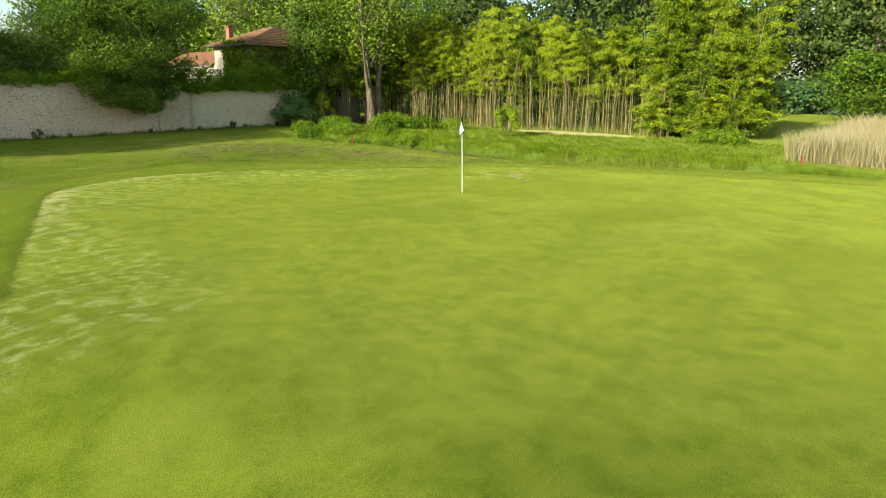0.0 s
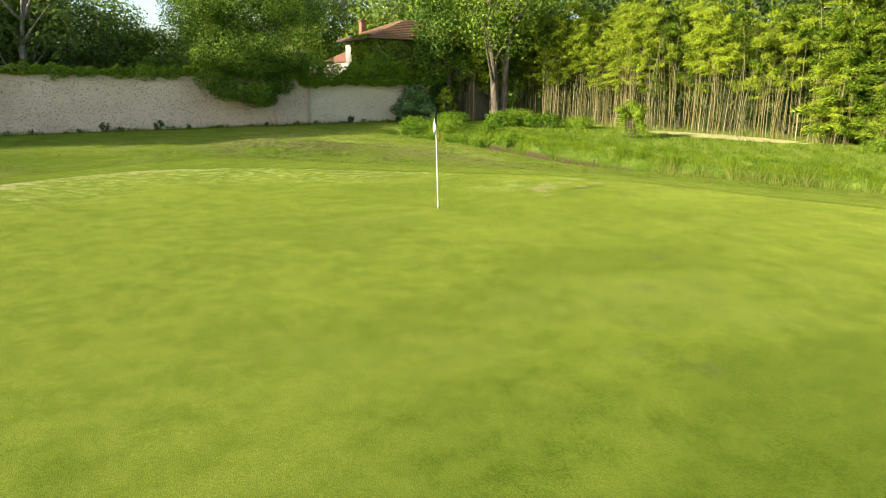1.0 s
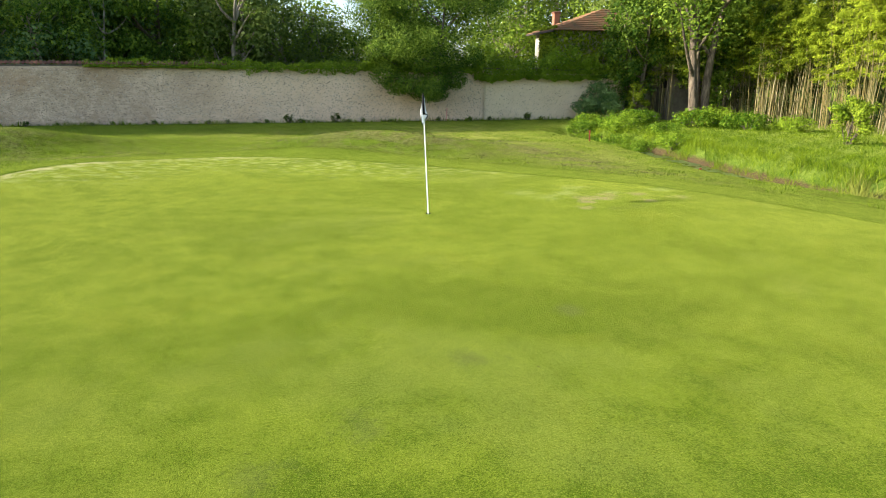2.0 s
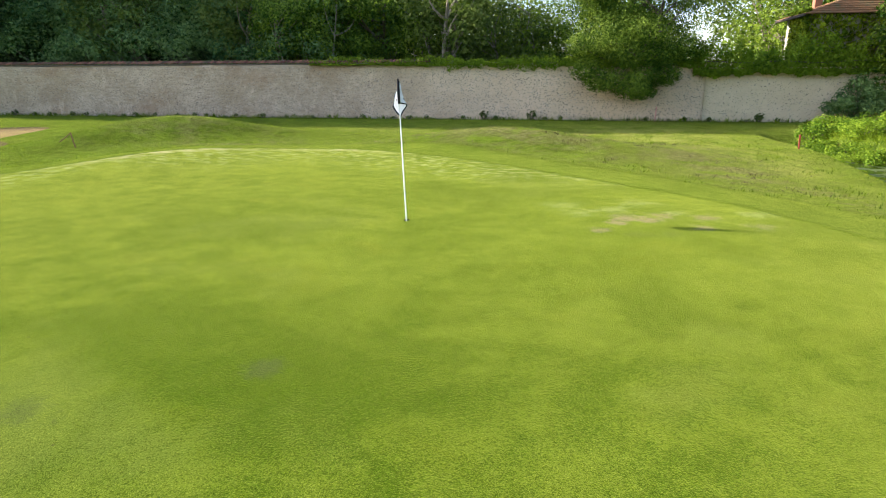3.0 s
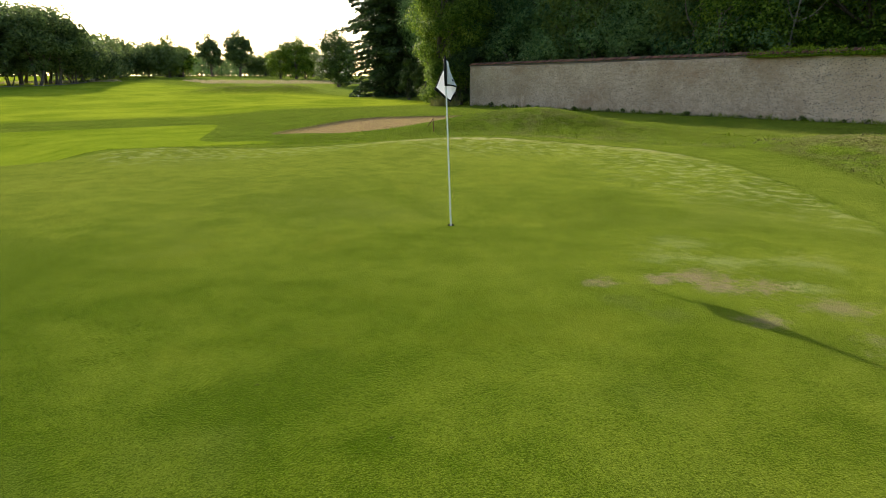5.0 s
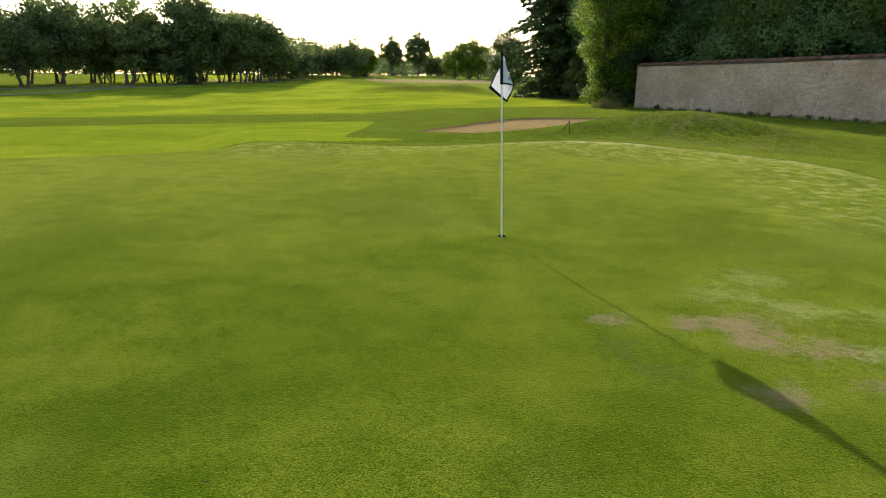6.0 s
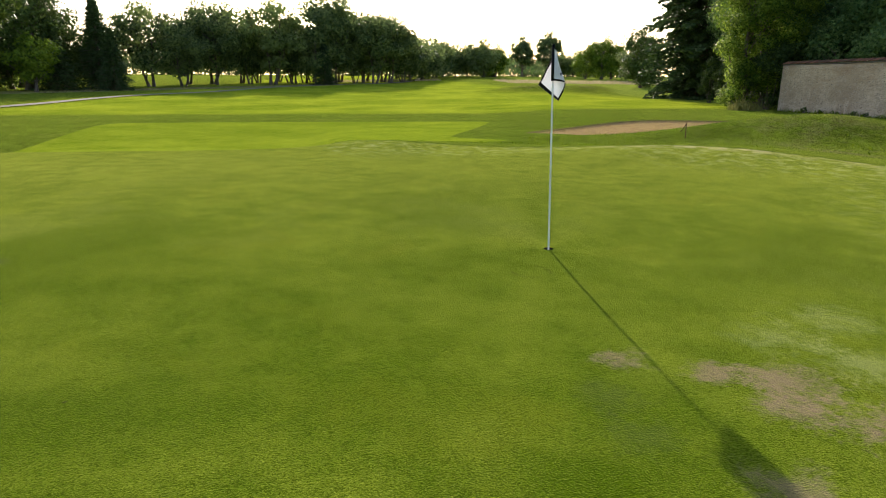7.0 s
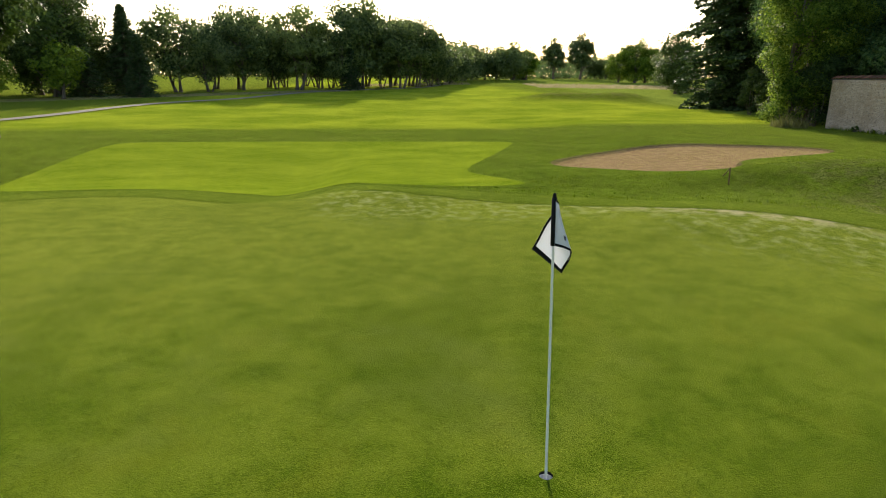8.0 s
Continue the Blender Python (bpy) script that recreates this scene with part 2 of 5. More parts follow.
    sandy = n.blend(n.span(n.cells(26.0, output="Color"), 0.1, 0.9), n.scaled(sandy, (0.72, 0.70, 0.68)), n.scaled(sandy, (1.2, 1.2, 1.2)))
    lip = n.blend(n.span(fine, 0.4, 0.6), (0.07, 0.05, 0.03), (0.14, 0.10, 0.06))
    color = n.blend(n.span(sand, 0.16, 0.06), color, lip)
    color = n.blend(n.span(n.sum(sand, n.sum(n.sum(fine, -0.5), 0.2, "MULTIPLY")), -0.06, -0.14), color, sandy)
    nap = n.sum(n.sum(blade, 0.4, "MULTIPLY"), n.sum(n.sum(fine, n.span(edge, -0.1, 0.1, 0.16, 1.6), "MULTIPLY"), n.sum(mid, n.span(edge, -0.1, 0.1, 0.2, 1.2), "MULTIPLY")))
    return n.surface(color, 1.0, normal=n.relief(nap, 1.0, 0.033), specular=0.0, sheen=0.27)


def rubble_material(name, pale, warm, dark):
    """Old rubble wall under thin weathered mortar, laid in rough courses."""
    n = Nodes(name)
    flat = n.scaled(n.place(), (1.0, 0.75, 1.5))
    big, small = n.cells(7.0, flat), n.cells(13.0, flat)
    wash, stain = n.grain(0.45, 4.0, 0.6), n.grain(3.5, 5.0, 0.7)
    color = n.blend(n.span(n.sum(n.sum(wash, 0.6, "MULTIPLY"), n.sum(stain, 0.4, "MULTIPLY")), 0.38, 0.64), warm, pale)
    color = n.blend(n.sum(n.span(n.grain(3.0, 4.0, 0.7, n.scaled(n.place(), (1, 0.5, 2.6))), 0.46, 0.66), 0.5, "MULTIPLY"), color, tuple(c * 0.72 for c in warm))
    color = n.blend(n.span(n.grain(22.0, 4.0, 0.75), 0.44, 0.66, 0.0, 0.55), color, tuple(c * 0.6 for c in warm))
    color = n.blend(n.span(n.grain(0.35, 5.0, 0.68, n.scaled(n.place(), (1, 0.55, 1.6))), 0.52, 0.66, 0.0, 0.55), color, (warm[0] * 0.80, warm[1] * 0.68, warm[2] * 0.60))
    color = n.blend(n.span(n.grain(0.9, 3.0, 0.6, n.scaled(n.place(), (1, 1.2, 0.45))), 0.60, 0.72, 0.0, 0.5), color, tuple(min(0.8, c * 1.12) for c in pale))
    along = n.add("ShaderNodeSeparateXYZ")
    n.put(along.inputs[0], n.place())
    # blends to a paler tone northwards along the wall
    north_pale = n.span(n.sum(along.outputs["Y"], n.sum(n.sum(n.grain(0.5, 4.0, 0.65), -0.5), 16.0, "MULTIPLY")), -14.0, 0.0, 0.0, 0.68)
    color = n.blend(north_pale, color, (min(0.88, pale[0] * 1.14), min(0.88, pale[1] * 1.10), min(0.88, pale[2] * 1.02)))
    holes = n.sum(n.span(small, 0.30, 0.12), n.span(n.grain(5.5, 3.0, 0.6), 0.42, 0.56), "MULTIPLY")
    color = n.blend(n.sum(holes, 0.85, "MULTIPLY"), color, dark)
    high = n.sum(n.sum(big, 0.6, "MULTIPLY"), n.sum(stain, 0.5, "MULTIPLY"))
    return n.surface(color, 0.92, normal=n.relief(n.sum(high, n.sum(holes, -0.8, "MULTIPLY")), 0.7, 0.05), specular=0.15)


def stone_material(name, tones):
    n = Nodes(name)
    color = n.blend(n.span(n.island(), 0.2, 0.6), tones[0], tones[1])
    color = n.blend(n.span(n.island(), 0.74, 0.86), color, tones[2])
    g = n.grain(18.0, 4.0)
    return n.surface(n.blend(n.sum(g, 0.5, "MULTIPLY"), color, tuple(c * 0.6 for c in tones[0])), 0.9, normal=n.relief(g, 0.5, 0.01), specular=0.15)


def tile_material(name, dark, light):
    n = Nodes(name)
    g = n.grain(6.0, 4.0, 0.65)
    color = n.blend(n.span(n.sum(n.sum(n.each(), 0.5, "MULTIPLY"), n.sum(g, 0.6, "MULTIPLY")), 0.25, 0.85), dark, light)
    color = n.blend(n.span(n.grain(1.6, 4.0, 0.7), 0.48, 0.66, 0.0, 0.75), color, (0.11, 0.10, 0.05))
    return n.surface(color, 0.85, normal=n.relief(g, 0.4, 0.02))


TURF = turf_material()
WALL = rubble_material("weathered_rubble", (0.73, 0.575, 0.425), (0.50, 0.365, 0.245), (0.06, 0.045, 0.035))
WALL_OLD = rubble_material("stained_rubble", (0.72, 0.60, 0.43), (0.52, 0.41, 0.27), (0.085, 0.065, 0.045))
STONE = stone_material("facing_stone", ((0.42, 0.32, 0.24), (0.66, 0.55, 0.43), (0.21, 0.155, 0.115)))
TERRACOTTA = tile_material("terracotta", (0.12, 0.050, 0.032), (0.34, 0.150, 0.085))
ROOF = tile_material("old_roof_tiles", (0.060, 0.036, 0.022), (0.21, 0.105, 0.050))
PLASTER = plain_material("pale_plaster", (0.48, 0.43, 0.35), 0.9, 0.0, 4.0, 0.22)
BARK = bark_material("bark", (0.075, 0.058, 0.042), (0.20, 0.165, 0.125))
PALE_BARK = bark_material("pale_bark", (0.15, 0.12, 0.09), (0.36, 0.31, 0.245))
WOOD_LEAF = leaf_material("woodland_leaf", (0.046, 0.116, 0.040), (0.225, 0.345, 0.115), 0.48)
LIGHT_LEAF = leaf_material("light_leaf", (0.045, 0.098, 0.008), (0.230, 0.320, 0.032), 0.33)
ROBINIA_LEAF = leaf_material("feathery_leaf", (0.038, 0.092, 0.009), (0.270, 0.380, 0.046), 0.45)
WILLOW_LEAF = leaf_material("willow_leaf", (0.075, 0.120, 0.020), (0.170, 0.225, 0.050), 0.4)
# far leaves greyer and paler, with distance haze mixed into the colour
FAR_LEAF = leaf_material("hazed_parkland_leaf", (0.058, 0.095, 0.036), (0.220, 0.285, 0.090), 0.46)
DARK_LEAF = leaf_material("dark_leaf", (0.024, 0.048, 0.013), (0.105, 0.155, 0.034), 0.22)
CORNER_LEAF = leaf_material("mixed_leaf", (0.050, 0.105, 0.012), (0.270, 0.370, 0.050), 0.55)
NEEDLE = leaf_material("needles", (0.032, 0.064, 0.024), (0.085, 0.135, 0.045), 0.2)
IVY_LEAF = leaf_material("ivy_leaf", (0.060, 0.140, 0.008), (0.250, 0.360, 0.026), 0.4)
BAMBOO_LEAF = leaf_material("bamboo_leaf", (0.030, 0.078, 0.003), (0.335, 0.410, 0.026), 0.22)
GRASS_BLADE = leaf_material("tall_grass", (0.042, 0.100, 0.002), (0.225, 0.305, 0.014), 0.36)
DRY_BLADE = leaf_material("dry_grass", (0.27, 0.235, 0.105), (0.54, 0.465, 0.27), 0.4)
WEED_LEAF = leaf_material("weed_leaf", (0.040, 0.080, 0.014), (0.110, 0.160, 0.030), 0.35)
FLAG_WHITE = Nodes("white_cloth").leaf((0.80, 0.82, 0.86), 0.42, 0.8)
FLAG_BLACK = plain_material("black_cloth", (0.012, 0.012, 0.014), 0.8, 0.0, 60.0, 0.2)
STICK_WHITE = plain_material("white_enamel", (0.87, 0.87, 0.85), 0.35, 0.0, 15.0, 0.06)
CUP_WHITE = plain_material("white_plastic", (0.75, 0.75, 0.73), 0.45, 0.0, 20.0, 0.1)
RED_PAINT = plain_material("faded_red_paint", (0.30, 0.062, 0.038), 0.7, 0.0, 20.0, 0.3)
PINK_PAINT = plain_material("faded_pink_paint", (0.84, 0.40, 0.36), 0.75, 0.0, 20.0, 0.25)
RUST = plain_material("rusty_steel", (0.16, 0.085, 0.05), 0.8, 0.3, 40.0, 0.4)
DARK = plain_material("dark_opening", (0.02, 0.02, 0.018), 0.9)
GREY_STONE = plain_material("grey_render", (0.20, 0.175, 0.135), 0.9, 0.0, 3.0, 0.3)
GRAVEL = plain_material("pale_gravel", (0.27, 0.245, 0.18), 0.95, 0.0, 3.0, 0.25)
DARK_WOOD = plain_material("dark_boards", (0.075, 0.06, 0.05), 0.85, 0.0, 6.0, 0.3)


def water_material():
    n = Nodes("algae_water")
    g = n.grain(1.5, 3.0)
    return n.surface(n.blend(n.span(g, 0.4, 0.6), (0.035, 0.05, 0.012), (0.10, 0.13, 0.03)), n.span(g, 0.4, 0.6, 0.08, 0.5), normal=n.relief(n.grain(6.0, 2.0), 0.08, 0.02), specular=0.5)


def culm_material():
    n = Nodes("bamboo_culm")
    by = n.sum(n.sum(n.each(), 0.7, "MULTIPLY"), n.sum(n.grain(2.0, 3.0, 0.6, n.scaled(n.place(), (3, 3, 0.6))), 0.5, "MULTIPLY"))
    color = n.blend(n.span(by, 0.25, 0.75), (0.060, 0.075, 0.018), (0.27, 0.215, 0.075))
    color = n.blend(n.span(by, 0.8, 1.0), color, (0.40, 0.35, 0.22))
    return n.surface(color, 0.5)


WATER, CULM = water_material(), culm_material()


# ---- mesh helpers ----
def mesh_of(name, verts, faces, material, smooth_shade=False):
    """A mesh from an array of places and an array (or list) of faces."""
    me = bpy.data.meshes.new(name)
    verts = np.asarray(verts, np.float32)
    if isinstance(faces, np.ndarray):
        count, sides = faces.shape
        me.vertices.add(len(verts))
        me.vertices.foreach_set("co", verts.ravel())
        me.loops.add(count * sides)
        me.loops.foreach_set("vertex_index", faces.astype(np.int32).ravel())
        me.polygons.add(count)
        me.polygons.foreach_set("loop_start", np.arange(0, count * sides, sides, dtype=np.int32))
        if smooth_shade:
            me.polygons.foreach_set("use_smooth", np.ones(count, bool))
        me.update(calc_edges=True)
        me.validate()
    else:
        me.from_pydata(verts.tolist(), [], faces)
        if smooth_shade:
            for p in me.polygons:
                p.use_smooth = True
    me.materials.append(material)
    return me


def part(name, data, parent, label=""):
    """Links a mesh as one object under a thing or a part. A bmesh comes as (bm, material)."""
    if isinstance(data, tuple):
        bm, material = data
        me = bpy.data.meshes.new(name)
        bm.to_mesh(me)
        bm.free()
        me.materials.append(material)
        data = me
    ob = new(name, data)
    ob.parent = parent
    return tagged(ob, label)


def thing(name, label, category, at=(0, 0, 0), turn=0.0, group="", kind=""):
    """An empty at the base of a thing, to which its parts belong."""
    ob = new(name)
    ob.matrix_basis = pose(*at, 0, 0, turn)
    ob.empty_display_size = 0.2
    return tagged(ob, label, category, group, kind)


def tube(path, radii, sides=7):
    """Places and quads of a tapered tube along a path, closed at its tip."""
    path, radii = np.asarray(path, float), np.asarray(radii, float)
    along = np.gradient(path, axis=0)
    along /= np.linalg.norm(along, axis=1)[:, None] + 1e-9
    side = np.cross(along, (0.31, 0.95, 0.05))
    side /= np.linalg.norm(side, axis=1)[:, None] + 1e-9
    up = np.cross(along, side)
    a = np.arange(sides) * 2 * np.pi / sides
    rings = path[:, None] + radii[:, None, None] * (np.cos(a)[None, :, None] * side[:, None] + np.sin(a)[None, :, None] * up[:, None])
    i, j = np.meshgrid(np.arange(len(path) - 1), np.arange(sides), indexing="ij")
    k = (j + 1) % sides
    quads = np.stack([i * sides + j, i * sides + k, (i + 1) * sides + k, (i + 1) * sides + j], -1).reshape(-1, 4)
    return rings.reshape(-1, 3), quads


def joined(pieces):
    verts, faces, n = [], [], 0
    for v, f in pieces:
        verts.append(v)
        faces.append(f + n)
        n += len(v)
    return np.concatenate(verts), np.concatenate(faces)


def unit(v):
    return v / (np.linalg.norm(v, axis=-1, keepdims=True) + 1e-9)


def leaves(rng, centres, long, wide, droop=0.0, flat=0.3, ways=None, far=False, outs=None):
    """Pointed leaves, each of four corners and folded a little along its middle; outs: the way each one faces."""
    n = len(centres)
    way = unit(rng.normal(size=(n, 3)) * (1, 1, 1 - flat) + (0, 0, -droop)) if ways is None else unit(ways)
    if outs is None:
        across = unit(np.cross(way, unit(rng.normal(size=(n, 3)) + (0, 0, flat * 2))))
    else:
        face = unit(unit(outs) + (0, 0, 0.35) + rng.normal(0, 0.38, (n, 3)))
        way = unit(way - face * (way * face).sum(1, keepdims=True))
        across = np.cross(face, way)
    size = rng.uniform(0.65, 1.35, (n, 1))
    fold = np.cross(way, across) * wide * 0.25 * size
    a, b = way * long * size * 0.5, across * wide * size * 0.5
    if far:
        return np.stack([centres - a + fold, centres + a * 0.7 + b, centres + a * 0.9 - b - fold], 1).reshape(-1, 3), np.arange(3 * n).reshape(-1, 3)
    verts = np.stack([centres - a, centres + b - fold - a * 0.15, centres + a, centres - b - fold - a * 0.15], 1).reshape(-1, 3)
    return verts, np.arange(4 * n).reshape(-1, 4)


def boxed(bm, x0, x1, y0, y1, z0, z1, bevel=0.0):
    made = bmesh.ops.create_cube(bm, size=1.0, matrix=Matrix.Translation(((x0 + x1) / 2, (y0 + y1) / 2, (z0 + z1) / 2)) @ Matrix.Diagonal((x1 - x0, y1 - y0, z1 - z0, 1)))
    if bevel:
        edges = list({e for v in made["verts"] for e in v.link_edges})
        bmesh.ops.bevel(bm, geom=edges, offset=bevel, segments=1, affect="EDGES")
    return bm


def box_mesh(name, material, *size, bevel=0.0):
    bm = boxed(bmesh.new(), *size, bevel=bevel)
    me = bpy.data.meshes.new(name)
    bm.to_mesh(me)
    bm.free()
    me.materials.append(material)
    return me


# ---- the ground ----
GREEN = [(0.0, -11.3), (-1.5, -10.7), (-3.2, -9.9), (-5.4, -8.8), (-7.3, -7.9), (-8.3, -7.0), (-9.4, -5.6), (-9.8, -4.0), (-8.8, -1.5), (-7.1, 0.6), (-5.2, 2.6), (-3.0, 4.4), (-1.2, 5.7), (1.2, 6.9), (4.2, 7.8), (9.6, 9.6), (14, 9.0), (17.5, 4.0), (17.5, -6.0), (15.0, -13.5), (10, -16.4), (5.5, -14.3), (3.0, -12.9), (1.4, -12.1)]
BUNKER = [(-5.3, -21.6), (-8.0, -25.8), (-11.8, -28.4), (-14.6, -28.9), (-17.5, -27.9), (-20.6, -26.6), (-20.8, -24.2), (-16.2, -22.4), (-13.9, -21.6), (-13.2, -20.0), (-11.8, -19.0), (-9.0, -18.7)]
FAIRWAY = [(15.4, -18.0), (16.1, -26.0), (16.2, -33.5), (15.8, -34.0), (6.0, -34.2), (-6.4, -33.6), (-6.7, -33.2), (-3.7, -25.2), (-1.9, -20.0), (-2.1, -18.0), (-3.3, -15.6), (-3.0, -14.3), (0.4, -14.2), (4.0, -15.6), (9.0, -18.2)]
def smooth(a, b, v):
    t = np.clip((np.asarray(v) - a) / (b - a), 0, 1)
    return t * t * (3 - 2 * t)
def bump(x, y, cx, cy, sx, sy, h, turn=0.0):
    c, s = np.cos(turn), np.sin(turn)
    u, v = (x - cx) * c + (y - cy) * s, (y - cy) * c - (x - cx) * s
    return h * np.exp(-(u / sx) ** 2 - (v / sy) ** 2)
def outline(points, rounds=3):
    p = np.array(points, float)
    for _ in range(rounds):
        q = np.roll(p, -1, 0)
        p = np.stack([0.75 * p + 0.25 * q, 0.25 * p + 0.75 * q], 1).reshape(-1, 2)
    return p
def outside(x, y, ring):
    """Signed distance to a closed outline, negative inside."""
    best, inside = np.full(x.shape, 1e9), np.zeros(x.shape, bool)
    for (ax, ay), (bx, by) in zip(ring, np.roll(ring, -1, 0)):
        dx, dy = bx - ax, by - ay
        k = np.clip(((x - ax) * dx + (y - ay) * dy) / (dx * dx + dy * dy), 0, 1)
        best = np.minimum(best, np.hypot(x - ax - k * dx, y - ay - k * dy))
        cross = (ay > y) != (by > y)
        if by != ay:
            inside ^= cross & (x < ax + (y - ay) * dx / (by - ay))
    return np.where(inside, -best, best)
GREEN_RING, BUNKER_RING, FAIRWAY_RING = outline(GREEN), outline(BUNKER), outline(FAIRWAY)
def ditch_line(x):
    return 12.2 + 0.45 * np.sin(x * 0.35) + np.where(x < -12, 0.14 * (-12 - x), 0) + np.where(x > 1, 0.25 * (x - 1), 0)
def height(x, y):
    x, y = np.asarray(x, float), np.asarray(y, float)
    g = outside(x, y, GREEN_RING)
    z = -0.32 * smooth(0, 7, g)
    z = z + bump(x, y, 1, 4.6, 4, 2.2, 0.12) + bump(x, y, 5.5, 0.3, 3, 3, 0.12) + bump(x, y, 1.2, -11.6, 2.4, 1.4, 0.13) + bump(x, y, -6.3, -8.3, 4.0, 2.4, 0.24)
    z = z - 0.58 * smooth(10.8, 13.8, -y) * smooth(1.8, 4.8, x) * (1 - smooth(19, 32, -y))
    south = np.maximum(-y - 38, 0)
    z = z + 3.9 * smooth(0, 170, south) + 0.012 * np.maximum(south - 170, 0) * (south < 400) + 2.7 * (south >= 400)
    z = z - 0.35 * smooth(12, 30, -y) * smooth(-16, -8, x) * (1 - smooth(40, 90, -y))
    z = z + bump(x, y, -13.0, -12.0, 3.4, 2.2, 1.10, 2.1) + bump(x, y, -15.6, -7.6, 3.0, 1.8, 0.30, 2.1) + bump(x, y, -9.8, -14.2, 2.6, 1.7, 0.36)
    z = z + bump(x, y, -12.0, 0.6, 1.8, 3.9, 0.74, -0.35) + bump(x, y, -12.6, 5.5, 3.0, 3.4, 0.30)
    z = z + bump(x, y, -23.5, -84, 6, 2.6, 0.95) + bump(x, y, -32, -82, 5, 2.6, 1.0)
    b = outside(x, y, BUNKER_RING)
    z = z - (0.15 + 0.28 * smooth(-26, -17.5, y)) * (1 - smooth(-0.3, 0.1, b)) - 0.05 * (1 - smooth(-3, -0.3, b))
    z = z + bump(x, y, -6.8, -15.4, 3.4, 1.7, 0.22) + bump(x, y, -5.0, -18.0, 2.6, 1.8, 0.2)
    d = y - ditch_line(x)
    along = smooth(-25, -21, x) * (1 - smooth(6, 12, x))
    z = z - 0.85 * along * np.exp(-(d / 1.25) ** 4) + 0.15 * along * np.exp(-((d - 3.2) / 1.8) ** 2)
    return z


def z_at(x, y):
    return float(height(np.array([x]), np.array([y]))[0])


def steps(*runs):
    """Grid lines from runs of (start, end, step)."""
    return np.unique(np.round(np.concatenate([np.arange(a, b, s) for a, b, s in runs] + [np.array([runs[-1][1]])]), 3))


CELL = 0.2
gx = steps((-1500, -300, 200), (-300, -100, 25), (-100, -34, 3), (-34, -24, 0.5), (-24 + 0.1, 18, CELL), (18.1, 30, 0.8), (30, 60, 3), (60, 300, 20), (300, 1500, 200))
gy = steps((-1500, -300, 200), (-300, -120, 12), (-120, -33, 1.5), (-33 + 0.1, 17, CELL), (17.1, 40, 0.6), (40, 100, 5), (100, 300, 25), (300, 1500, 200))
X, Y = np.meshgrid(gx, gy, indexing="ij")
Z = height(X, Y)
ground_verts = np.stack([X, Y, Z], -1).reshape(-1, 3)
nx, ny = len(gx), len(gy)
gi, gj = np.meshgrid(np.arange(nx - 1), np.arange(ny - 1), indexing="ij")
gq = np.stack([gi * ny + gj, (gi + 1) * ny + gj, (gi + 1) * ny + gj + 1, gi * ny + gj + 1], -1).reshape(-1, 4)
mid = ground_verts[gq].mean(1)
cup_cell = int(np.argmin(np.hypot(mid[:, 0], mid[:, 1])))
square = gq[cup_cell]
gq = np.delete(gq, cup_cell, 0)
CUP_R = 0.054
# the cell round the cup becomes a ring with a true hole
ring_a = np.arange(24) * 2 * np.pi / 24
cup_z = z_at(0, 0)
hole = np.stack([CUP_R * np.cos(ring_a), CUP_R * np.sin(ring_a), np.full(24, cup_z)], 1)
inner = np.arange(24) + len(ground_verts)
ground_verts = np.concatenate([ground_verts, hole])
corner_angle = np.arctan2(ground_verts[square, 1], ground_verts[square, 0])
nearest = [int(square[np.argmin(np.abs((corner_angle - a + np.pi) % (2 * np.pi) - np.pi))]) for a in ring_a]
extra = []
for k in range(24):
    m = (k + 1) % 24
    extra.append([nearest[k], nearest[m], int(inner[m]), int(inner[k])] if nearest[k] != nearest[m] else [nearest[k], int(inner[m]), int(inner[k])])
ground_mesh = bpy.data.meshes.new("ground")
ground_mesh.from_pydata(ground_verts.tolist(), [], gq.tolist() + extra)
for p in ground_mesh.polygons:
    p.use_smooth = True
ground_mesh.materials.append(TURF)
ax, ay = ground_verts[:, 0], ground_verts[:, 1]
ditch_off = ay - ditch_line(ax)
ditch_on = smooth(-26, -22, ax) * (1 - smooth(7, 12, ax))
